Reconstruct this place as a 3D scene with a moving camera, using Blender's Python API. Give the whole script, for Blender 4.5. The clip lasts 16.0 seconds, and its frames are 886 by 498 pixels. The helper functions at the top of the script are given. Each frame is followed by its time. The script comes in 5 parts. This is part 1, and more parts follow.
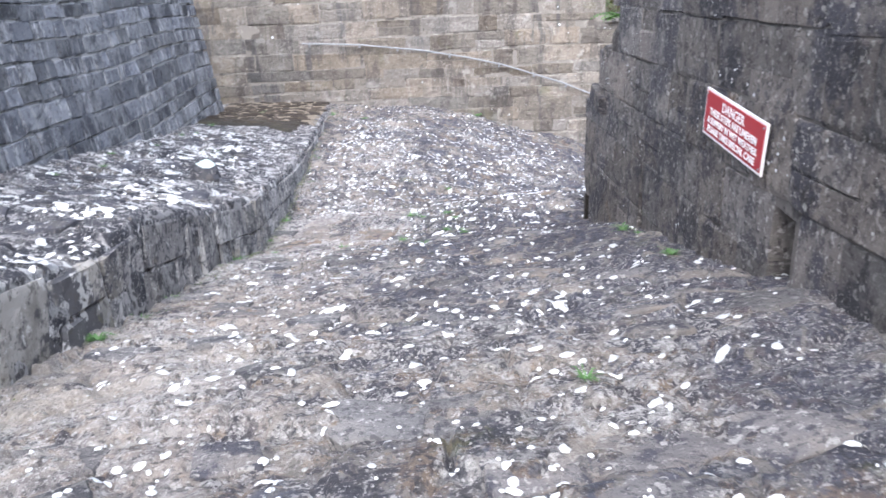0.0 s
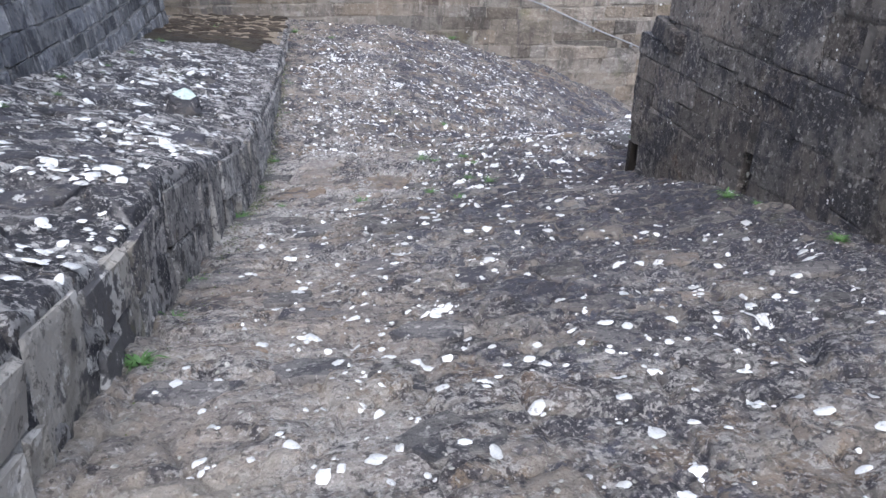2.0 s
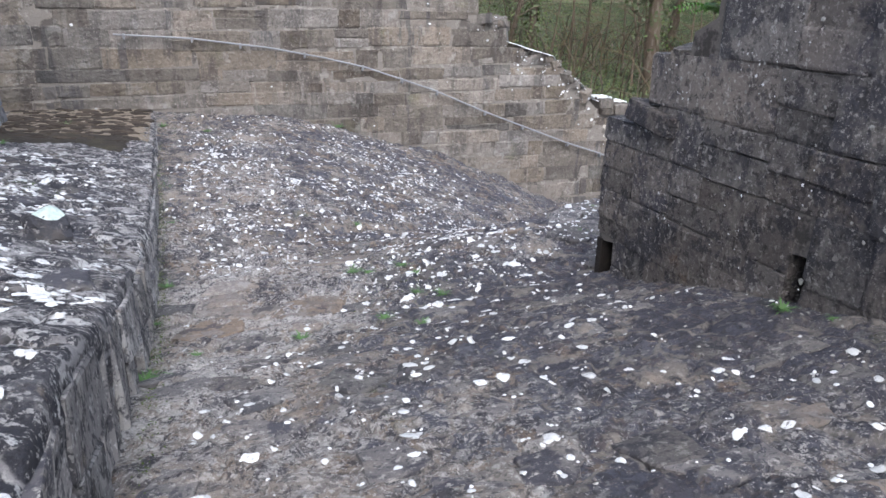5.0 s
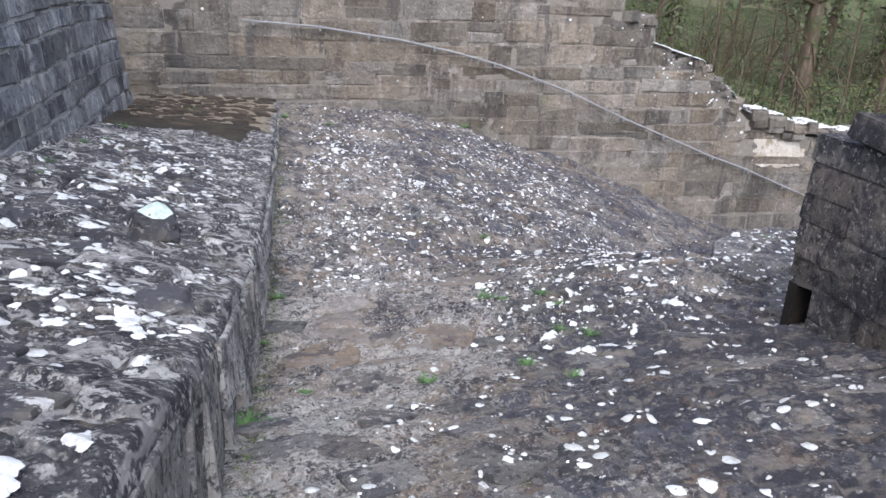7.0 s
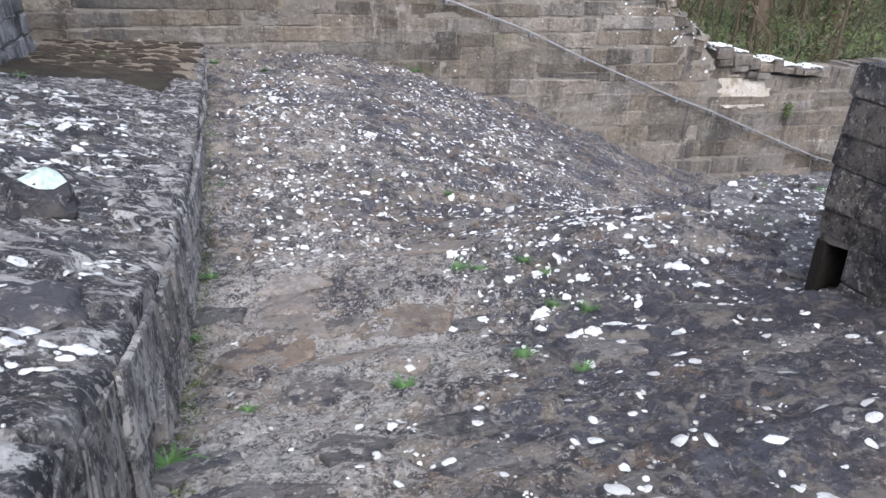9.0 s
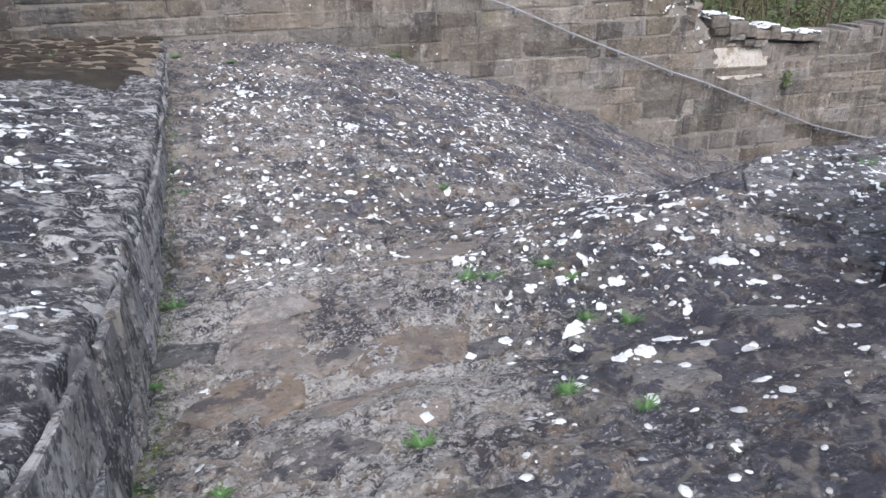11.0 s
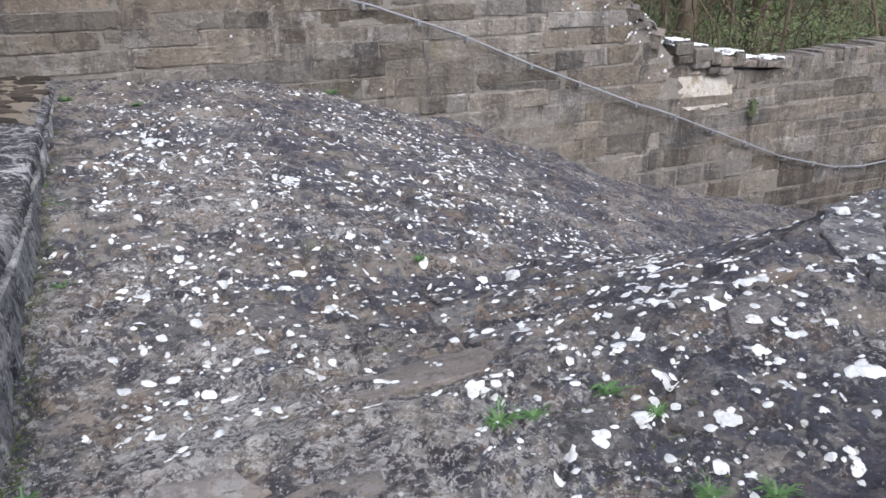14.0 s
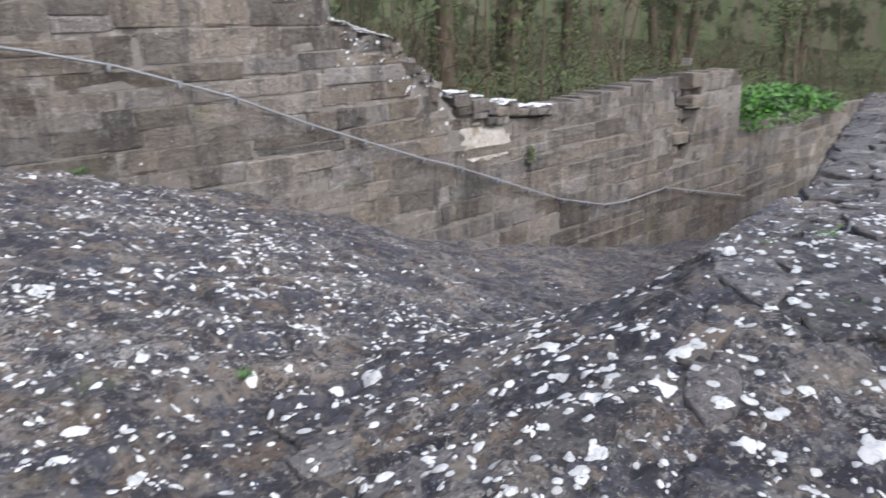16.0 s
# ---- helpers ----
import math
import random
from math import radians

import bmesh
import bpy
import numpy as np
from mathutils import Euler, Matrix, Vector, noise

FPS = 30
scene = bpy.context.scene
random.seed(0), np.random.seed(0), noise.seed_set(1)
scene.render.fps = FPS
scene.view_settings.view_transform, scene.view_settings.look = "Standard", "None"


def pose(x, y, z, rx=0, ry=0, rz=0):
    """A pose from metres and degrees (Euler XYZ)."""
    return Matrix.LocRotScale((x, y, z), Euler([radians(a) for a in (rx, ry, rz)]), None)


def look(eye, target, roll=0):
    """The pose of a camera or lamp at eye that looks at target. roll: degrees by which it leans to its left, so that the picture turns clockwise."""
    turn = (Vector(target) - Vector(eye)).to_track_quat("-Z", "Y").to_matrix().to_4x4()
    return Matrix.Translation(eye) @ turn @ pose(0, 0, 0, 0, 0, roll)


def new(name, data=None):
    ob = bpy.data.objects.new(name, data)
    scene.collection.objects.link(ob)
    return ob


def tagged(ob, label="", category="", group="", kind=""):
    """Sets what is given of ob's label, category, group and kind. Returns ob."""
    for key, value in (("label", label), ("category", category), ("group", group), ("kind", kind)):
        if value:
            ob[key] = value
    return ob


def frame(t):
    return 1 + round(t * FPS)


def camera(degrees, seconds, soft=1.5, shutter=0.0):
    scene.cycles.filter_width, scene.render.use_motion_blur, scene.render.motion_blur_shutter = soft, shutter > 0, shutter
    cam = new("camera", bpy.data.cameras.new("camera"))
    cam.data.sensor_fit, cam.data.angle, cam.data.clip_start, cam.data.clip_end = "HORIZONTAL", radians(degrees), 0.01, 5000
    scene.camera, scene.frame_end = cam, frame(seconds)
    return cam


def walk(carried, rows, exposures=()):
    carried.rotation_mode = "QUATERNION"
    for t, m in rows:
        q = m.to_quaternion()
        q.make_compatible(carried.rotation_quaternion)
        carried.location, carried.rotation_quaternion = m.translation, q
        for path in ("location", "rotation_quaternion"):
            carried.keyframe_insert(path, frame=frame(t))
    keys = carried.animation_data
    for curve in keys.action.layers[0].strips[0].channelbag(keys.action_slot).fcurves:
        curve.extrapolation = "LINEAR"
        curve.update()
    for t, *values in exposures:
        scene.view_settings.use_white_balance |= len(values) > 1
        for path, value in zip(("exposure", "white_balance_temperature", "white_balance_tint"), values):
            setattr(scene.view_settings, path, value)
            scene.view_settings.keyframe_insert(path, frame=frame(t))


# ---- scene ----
cam = camera(61.1, 16.0, shutter=0.15)
PATH = [
    (0, (-0.05, -0.034, 1.28), (-0.001, 1.849, 0.607), -1.9),
    (0.5, (-0.247, 0.361, 1.287), (-0.346, 2.205, 0.518), 2.3),
    (1, (-0.594, 0.711, 1.296), (-0.588, 2.555, 0.522), 0.2),
    (1.5, (-0.916, 1.064, 1.249), (-0.753, 2.873, 0.413), -1.2),
    (2, (-1.219, 1.31, 1.226), (-0.957, 3.091, 0.355), 1.4),
    (2.5, (-1.471, 1.529, 1.239), (-1.061, 3.276, 0.356), 0.8),
    (3, (-1.598, 1.862, 1.19), (-1.095, 3.597, 0.331), 0.6),
    (3.5, (-1.697, 2.155, 1.179), (-1.113, 3.886, 0.367), 0.7),
    (3.7, (-1.766, 2.289, 1.128), (-1.115, 4.017, 0.359), 1.6),
    (5.8, (-1.801, 3.456, 0.956), (-1.217, 5.262, 0.325), 2.8),
    (6, (-1.776, 3.606, 0.924), (-1.255, 5.432, 0.296), 2.4),
    (6.5, (-1.795, 3.884, 0.886), (-1.494, 5.747, 0.224), 1.8),
    (7, (-1.833, 4.11, 0.839), (-1.459, 5.954, 0.162), 2.9),
    (7.5, (-1.809, 4.312, 0.735), (-1.497, 6.138, -0.017), 2.1),
    (8, (-1.837, 4.594, 0.647), (-1.411, 6.371, -0.166), 3.1),
    (8.5, (-1.811, 4.887, 0.628), (-1.313, 6.636, -0.204), 2.7),
    (9, (-1.781, 5.158, 0.564), (-1.271, 6.922, -0.23), 2.7),
    (9.2, (-1.784, 5.234, 0.544), (-1.246, 6.995, -0.238), 2.8),
    (11.3, (-1.66, 6.186, 0.308), (-1.118, 7.921, -0.526), -0.1),
    (11.5, (-1.646, 6.3, 0.31), (-1.115, 8.033, -0.535), -0.0),
    (12, (-1.619, 6.556, 0.299), (-1.114, 8.303, -0.534), -0.5),
    (12.5, (-1.517, 6.832, 0.253), (-1.047, 8.595, -0.566), -1.3),
    (13, (-1.433, 7.174, 0.109), (-0.958, 8.954, -0.669), -1.9),
    (13.5, (-1.487, 7.445, 0.024), (-0.719, 9.132, -0.727), 0.7),
    (14, (-1.479, 7.766, -0.019), (-0.744, 9.476, -0.749), -0.3),
    (14.5, (-1.458, 8.059, -0.08), (-0.661, 9.761, -0.765), -0.2),
    (15, (-1.424, 8.375, -0.086), (-0.512, 10.018, -0.77), -0.8),
    (15.5, (-1.369, 8.713, -0.127), (-0.491, 10.377, -0.804), -2.1),
    (16, (-1.316, 8.983, -0.249), (-0.039, 10.408, -0.831), -1.4),
]
walk(cam, [(t, look(eye, target, roll)) for t, eye, target, roll in PATH],
     exposures=[(0.0, 1.78, 5930, 12), (1.0, 1.30, 5930, 12), (2.5, 1.07, 5950, 12), (7.0, 1.08, 6040, 12), (12.5, 1.03, 6090, 12), (16.0, 0.85, 6090, 12)])

# ---- world and light: overcast day ----
world = bpy.data.worlds.new("world")
scene.world = world
world.use_nodes = True
wn = world.node_tree
wn.nodes.clear()
sky = wn.nodes.new("ShaderNodeTexSky")
sky.sky_type = "NISHITA"
sky.sun_disc = False
sky.sun_elevation = radians(48)
sky.sun_rotation = radians(200)
sky.dust_density = 4.0
sky.air_density = 1.0
grey = wn.nodes.new("ShaderNodeHueSaturation")
grey.inputs["Saturation"].default_value = 0.6
back = wn.nodes.new("ShaderNodeBackground")
back.inputs["Strength"].default_value = 0.15
wout = wn.nodes.new("ShaderNodeOutputWorld")
wn.links.new(sky.outputs[0], grey.inputs["Color"])
wn.links.new(grey.outputs[0], back.inputs["Color"])
wn.links.new(back.outputs[0], wout.inputs["Surface"])
sun = new("sun", bpy.data.lights.new("sun", "SUN"))
sun.data.energy = 1.0
sun.data.angle = radians(40)
sun.data.color = (1.0, 0.99, 0.98)
sun.matrix_world = look((3, -9, 14), (0, 3, 0))


# ---- materials ----
def material(name, base, layers=(), rough=0.9, bump=((18, 0.5, 0.02),), random_value=0.0, random_warm=0.0, per_island=False, spec=0.25, stones=None):
    """base: colour. layers: (colour, (sx, sy, sz), low, high, strength[, detail]): patches of a colour where a noise of that size passes a threshold.
    stones: (scale, warp, joint width, joint colour, joint strength, stone colours, stone strength): an irregular mosaic of stones bedded in mortar."""
    m = bpy.data.materials.new(name)
    m.use_nodes = True
    nt = m.node_tree
    N, L = nt.nodes, nt.links
    bsdf = N["Principled BSDF"]
    bsdf.inputs["Roughness"].default_value = rough
    bsdf.inputs["Specular IOR Level"].default_value = spec
    geo = N.new("ShaderNodeNewGeometry")
    rgb = N.new("ShaderNodeRGB")
    rgb.outputs[0].default_value = (*base, 1)
    colour = rgb.outputs[0]
    joint = None
    if stones:
        sc, warp, width, joint_colour, joint_strength, palette, amount = stones
        wz = N.new("ShaderNodeTexNoise")
        wz.inputs["Scale"].default_value = 4.0
        wz.inputs["Detail"].default_value = 5
        wa = N.new("ShaderNodeVectorMath")
        wa.operation = "MULTIPLY_ADD"
        wa.inputs[1].default_value = (warp, warp, warp)
        L.new(geo.outputs["Position"], wz.inputs["Vector"])
        L.new(wz.outputs["Color"], wa.inputs[0])
        L.new(geo.outputs["Position"], wa.inputs[2])
        cell = N.new("ShaderNodeTexVoronoi")
        edge = N.new("ShaderNodeTexVoronoi")
        edge.feature = "DISTANCE_TO_EDGE"
        for v in (cell, edge):
            v.inputs["Scale"].default_value = sc
            L.new(wa.outputs[0], v.inputs["Vector"])
        pick = N.new("ShaderNodeSeparateColor")
        L.new(cell.outputs["Color"], pick.inputs[0])
        ramp = N.new("ShaderNodeValToRGB")
        ramp.color_ramp.interpolation = "CONSTANT"
        while len(ramp.color_ramp.elements) < len(palette):
            ramp.color_ramp.elements.new(0.5)
        for k, c in enumerate(palette):
            ramp.color_ramp.elements[k].position = k / len(palette)
            ramp.color_ramp.elements[k].color = (*c, 1)
        L.new(pick.outputs[0], ramp.inputs[0])
        mx = N.new("ShaderNodeMix")
        mx.data_type = "RGBA"
        mx.inputs[0].default_value = amount
        L.new(colour, mx.inputs[6])
        L.new(ramp.outputs[0], mx.inputs[7])
        colour = mx.outputs[2]
        jm = N.new("ShaderNodeMapRange")
        jm.interpolation_type = "SMOOTHSTEP"
        jm.inputs["From Min"].default_value, jm.inputs["From Max"].default_value = width * 0.35, width * 1.3
        jm.inputs["To Min"].default_value, jm.inputs["To Max"].default_value = joint_strength, 0.0
        L.new(edge.outputs["Distance"], jm.inputs["Value"])
        patchy = N.new("ShaderNodeTexNoise")
        patchy.inputs["Scale"].default_value = 2.2
        patchy.inputs["Detail"].default_value = 6
        pm = N.new("ShaderNodeMapRange")
        pm.inputs["From Min"].default_value, pm.inputs["From Max"].default_value = 0.42, 0.58
        L.new(geo.outputs["Position"], patchy.inputs["Vector"])
        L.new(patchy.outputs["Fac"], pm.inputs["Value"])
        jj = N.new("ShaderNodeMath")
        jj.operation = "MULTIPLY"
        L.new(jm.outputs[0], jj.inputs[0])
        L.new(pm.outputs[0], jj.inputs[1])
        joint = jj.outputs[0]
        relief = edge.outputs["Distance"]
    for i, layer in enumerate(layers):
        c, sc, lo, hi, strength = layer[:5]
        mp = N.new("ShaderNodeMapping")
        mp.inputs["Scale"].default_value = sc if isinstance(sc, tuple) else (sc, sc, sc)
        mp.inputs["Location"].default_value = (i * 7.3, i * 3.1, i * 5.7)
        nz = N.new("ShaderNodeTexNoise")
        nz.inputs["Scale"].default_value = 1.0
        nz.inputs["Detail"].default_value = layer[5] if len(layer) > 5 else 6
        nz.inputs["Roughness"].default_value = 0.66
        mr = N.new("ShaderNodeMapRange")
        mr.interpolation_type = "SMOOTHSTEP"
        mr.inputs["From Min"].default_value, mr.inputs["From Max"].default_value = lo, hi
        mr.inputs["To Max"].default_value = strength
        mx = N.new("ShaderNodeMix")
        mx.data_type = "RGBA"
        mx.inputs[7].default_value = (*c, 1)
        L.new(geo.outputs["Position"], mp.inputs["Vector"])
        L.new(mp.outputs[0], nz.inputs["Vector"])
        value = nz.outputs["Fac"]
        if len(layer) > 6:
            zone = N.new("ShaderNodeAttribute")
            zone.attribute_name = layer[6]
            ma = N.new("ShaderNodeMath")
            ma.operation = "MULTIPLY_ADD"
            ma.inputs[1].default_value = 0.22
            L.new(zone.outputs["Fac"], ma.inputs[0])
            L.new(value, ma.inputs[2])
            value = ma.outputs[0]
        L.new(value, mr.inputs["Value"])
        L.new(mr.outputs[0], mx.inputs[0])
        L.new(colour, mx.inputs[6])
        colour = mx.outputs[2]
    if joint:
        mx = N.new("ShaderNodeMix")
        mx.data_type = "RGBA"
        mx.inputs[7].default_value = (*joint_colour, 1)
        L.new(joint, mx.inputs[0])
        L.new(colour, mx.inputs[6])
        colour = mx.outputs[2]
    if random_value or random_warm:
        if per_island:
            rnd = geo.outputs["Random Per Island"]
        else:
            rnd = N.new("ShaderNodeObjectInfo").outputs["Random"]
        hs = N.new("ShaderNodeHueSaturation")
        mv = N.new("ShaderNodeMapRange")
        mv.inputs["To Min"].default_value, mv.inputs["To Max"].default_value = 1 - random_value, 1 + random_value
        L.new(rnd, mv.inputs["Value"])
        L.new(mv.outputs[0], hs.inputs["Value"])
        if random_warm:
            wnoise = N.new("ShaderNodeTexWhiteNoise")
            wnoise.noise_dimensions = "1D"
            ms = N.new("ShaderNodeMapRange")
            ms.inputs["To Min"].default_value, ms.inputs["To Max"].default_value = 1 - random_warm, 1 + random_warm
            L.new(rnd, wnoise.inputs["W"])
            L.new(wnoise.outputs["Value"], ms.inputs["Value"])
            L.new(ms.outputs[0], hs.inputs["Saturation"])
        L.new(colour, hs.inputs["Color"])
        colour = hs.outputs[0]
    L.new(colour, bsdf.inputs["Base Color"])
    normal = None
    for sc, strength, dist in bump:
        nz = N.new("ShaderNodeTexNoise")
        nz.inputs["Scale"].default_value = sc
        nz.inputs["Detail"].default_value = 7
        nz.inputs["Roughness"].default_value = 0.65
        bp = N.new("ShaderNodeBump")
        bp.inputs["Strength"].default_value = strength
        bp.inputs["Distance"].default_value = dist
        L.new(geo.outputs["Position"], nz.inputs["Vector"])
        L.new(nz.outputs["Fac"], bp.inputs["Height"])
        if normal:
            L.new(normal, bp.inputs["Normal"])
        normal = bp.outputs[0]
    if normal:
        L.new(normal, bsdf.inputs["Normal"])
    return m


SLATE = (0.078, 0.083, 0.105)
EARTH = (0.175, 0.142, 0.112)
CRUST = (0.36, 0.34, 0.31)
TAN = (0.265, 0.23, 0.195)
m_floor = material("weathered_rubble", (0.190, 0.168, 0.146),
                   [(EARTH, 1.1, 0.48, 0.60, 0.6), (SLATE, 1.7, 0.49, 0.56, 0.9, 9, "slate_zone"), (TAN, 1.9, 0.56, 0.66, 0.75, 9, "pale_zone"),
                    ((0.165, 0.122, 0.088), 3.1, 0.53, 0.60, 0.75, 9), ((0.24, 0.19, 0.145), 7.0, 0.55, 0.60, 0.6, 10), ((0.046, 0.045, 0.055), 3.7, 0.515, 0.565, 0.88, 9), ((0.29, 0.28, 0.265), 6.0, 0.54, 0.60, 0.75, 9, "crust_zone"), ((0.040, 0.040, 0.047), 8.0, 0.55, 0.60, 0.8, 9),
                    ((0.40, 0.385, 0.365), 16.0, 0.54, 0.585, 0.75, 9, "crust_zone"), ((0.062, 0.062, 0.078), 2.3, 0.60, 0.69, 0.65, 9, "slate_zone"), ((0.21, 0.20, 0.195), 11.0, 0.55, 0.61, 0.6, 10), ((0.045, 0.045, 0.052), 19.0, 0.56, 0.61, 0.7, 10), ((0.36, 0.325, 0.295), 2.6, 0.64, 0.73, 0.42, 10, "pale_zone"), ((0.050, 0.048, 0.050), 27.0, 0.54, 0.60, 0.7, 9),
                    ((0.48, 0.465, 0.445), 48.0, 0.565, 0.62, 0.65, 6, "crust_zone"), ((0.31, 0.275, 0.23), 1.6, 0.585, 0.63, 0.5, 11), ((0.09, 0.10, 0.04), 1.7, 0.62, 0.72, 0.5)],
                   rough=0.85, bump=((9, 0.9, 0.06), (40, 0.9, 0.02)),
                   stones=(2.6, 0.22, 0.045, (0.24, 0.215, 0.185), 0.55, [(0.20, 0.18, 0.165), (0.10, 0.10, 0.115), (0.25, 0.215, 0.185), (0.15, 0.14, 0.135), (0.075, 0.078, 0.095), (0.22, 0.205, 0.19)], 0.75))
m_slab = material("slate_slab", (0.145, 0.137, 0.135),
                  [((0.19, 0.175, 0.16), 2.6, 0.50, 0.60, 0.8, 9), ((0.055, 0.055, 0.064), 4.5, 0.51, 0.58, 0.9, 9),
                   ((0.34, 0.33, 0.31), 18.0, 0.56, 0.62, 0.75, 9), ((0.05, 0.05, 0.055), 26.0, 0.54, 0.60, 0.7, 9), ((0.42, 0.41, 0.39), 65.0, 0.61, 0.66, 0.6)],
                  rough=0.8, bump=((8, 0.8, 0.05), (42, 0.8, 0.018)), random_value=0.3, random_warm=0.4)
m_tan = material("bare_sandstone", (0.220, 0.184, 0.154),
                 [((0.17, 0.155, 0.145), 2.4, 0.47, 0.57, 0.85, 9), ((0.30, 0.262, 0.226), 8.0, 0.53, 0.62, 0.7, 9), ((0.075, 0.072, 0.076), 3.0, 0.54, 0.60, 0.85, 9), ((0.26, 0.245, 0.23), 5.0, 0.53, 0.60, 0.7, 9),
                  ((0.12, 0.105, 0.095), 28.0, 0.54, 0.62, 0.7, 9), ((0.38, 0.36, 0.33), 45.0, 0.60, 0.66, 0.6)],
                 rough=0.88, bump=((9, 0.8, 0.05), (50, 0.8, 0.015)), random_value=0.2, random_warm=0.3)
m_ashlar = material("sandstone_ashlar", (0.182, 0.160, 0.137),
                    [((0.25, 0.222, 0.19), 0.8, 0.45, 0.60, 0.75, 9), ((0.105, 0.093, 0.084), (1.7, 1.7, 0.45), 0.49, 0.60, 0.85, 9),
                     ((0.32, 0.30, 0.275), (4.0, 4.0, 0.5), 0.58, 0.68, 0.6, 9), ((0.115, 0.10, 0.088), 10.0, 0.54, 0.62, 0.45, 9), ((0.29, 0.265, 0.235), 17.0, 0.55, 0.62, 0.6, 9),
                     ((0.31, 0.21, 0.12), 0.7, 0.64, 0.76, 0.45), ((0.31, 0.295, 0.27), 2.3, 0.57, 0.65, 0.6, 10), ((0.085, 0.077, 0.07), 1.25, 0.57, 0.66, 0.55, 10), ((0.085, 0.083, 0.085), (2.6, 2.6, 0.35), 0.56, 0.64, 0.65, 9), ((0.15, 0.145, 0.085), 0.9, 0.60, 0.70, 0.4, 9)],
                    rough=0.92, bump=((5, 1.0, 0.12), (30, 0.9, 0.025)), random_value=0.3, random_warm=0.35)
m_ashlar_mortar = material("lime_mortar", (0.215, 0.195, 0.172), [((0.085, 0.075, 0.066), 2.2, 0.52, 0.60, 0.85, 9), ((0.32, 0.30, 0.27), 6.0, 0.54, 0.62, 0.7, 9)],
                           bump=((25, 0.9, 0.03),))
m_dark = material("dark_wall_stone", (0.142, 0.129, 0.120),
                  [((0.19, 0.172, 0.155), 1.7, 0.49, 0.60, 0.8, 9), ((0.050, 0.050, 0.060), 1.5, 0.50, 0.57, 0.9, 10), ((0.050, 0.049, 0.056), 4.0, 0.54, 0.60, 0.8, 9),
                   ((0.22, 0.205, 0.185), (7.0, 7.0, 5.0), 0.55, 0.63, 0.4, 9), ((0.045, 0.042, 0.042), 14.0, 0.53, 0.60, 0.75, 9), ((0.36, 0.345, 0.325), 20.0, 0.57, 0.62, 0.72, 9),
                   ((0.17, 0.11, 0.07), 1.3, 0.63, 0.73, 0.5), ((0.25, 0.232, 0.21), (3.0, 3.0, 1.8), 0.56, 0.63, 0.45, 10), ((0.05, 0.05, 0.06), (1.1, 1.1, 0.5), 0.55, 0.70, 0.5, 9), ((0.33, 0.315, 0.295), 55.0, 0.57, 0.62, 0.5, 8)],
                  rough=0.82, bump=((7, 0.9, 0.07), (38, 0.9, 0.02)), random_value=0.3, random_warm=0.3)
m_dark_mortar = material("dark_wall_mortar", (0.155, 0.142, 0.13), [((0.045, 0.042, 0.04), 3.0, 0.52, 0.60, 0.85, 9), ((0.22, 0.205, 0.185), 8.0, 0.56, 0.64, 0.7, 9)],
                         bump=((25, 0.9, 0.03),))
m_blue = material("slate_wall_stone", (0.165, 0.17, 0.185),
                  [((0.25, 0.255, 0.265), 2.4, 0.50, 0.60, 0.8, 9), ((0.056, 0.059, 0.072), 2.2, 0.51, 0.58, 0.8, 9),
                   ((0.36, 0.36, 0.36), (11.0, 11.0, 1.8), 0.55, 0.62, 0.8, 9), ((0.07, 0.07, 0.08), 13.0, 0.53, 0.60, 0.7, 9), ((0.28, 0.27, 0.25), 30.0, 0.57, 0.63, 0.6, 9)],
                  rough=0.75, bump=((8, 0.9, 0.05), (40, 0.8, 0.018)), random_value=0.42, random_warm=0.3)
m_pale_mortar = material("pale_mortar", (0.36, 0.35, 0.34), [((0.42, 0.41, 0.395), 5.0, 0.5, 0.60, 0.7, 9), ((0.10, 0.098, 0.096), 2.5, 0.52, 0.60, 0.85, 9)],
                         bump=((25, 0.9, 0.03),))
m_ledge = material("ledge_mortar_and_rubble", (0.165, 0.157, 0.157),
                   [((0.17, 0.145, 0.115), 0.9, 0.5, 0.66, 0.7), ((0.055, 0.055, 0.064), 1.9, 0.49, 0.55, 0.9, 9), ((0.42, 0.40, 0.395), 2.6, 0.57, 0.61, 0.8, 10),
                    ((0.28, 0.268, 0.26), 11.0, 0.55, 0.61, 0.55, 9), ((0.045, 0.046, 0.056), 6.0, 0.53, 0.58, 0.85, 10), ((0.20, 0.165, 0.13), 4.2, 0.58, 0.64, 0.7, 9), ((0.05, 0.05, 0.056), 21.0, 0.55, 0.60, 0.75, 10), ((0.062, 0.064, 0.078), 15.0, 0.50, 0.56, 0.6, 10), ((0.66, 0.66, 0.65), 4.6, 0.575, 0.605, 0.95, 10), ((0.50, 0.49, 0.475), 24.0, 0.555, 0.60, 0.8, 10), ((0.04, 0.04, 0.046), 40.0, 0.55, 0.60, 0.6, 9), ((0.58, 0.57, 0.56), 7.0, 0.60, 0.63, 0.85, 9),
                    ((0.40, 0.39, 0.37), 35.0, 0.58, 0.63, 0.7, 9), ((0.13, 0.14, 0.04), 1.1, 0.66, 0.75, 0.6), ((0.46, 0.455, 0.445), 3.6, 0.64, 0.70, 0.75, 10, "limed")],
                   rough=0.85, bump=((8, 1.0, 0.09), (36, 1.0, 0.03)),
                   stones=(2.7, 0.30, 0.058, (0.50, 0.485, 0.48), 0.75, [(0.085, 0.088, 0.102), (0.14, 0.136, 0.142), (0.045, 0.048, 0.062), (0.17, 0.163, 0.162), (0.072, 0.074, 0.086)], 0.8))
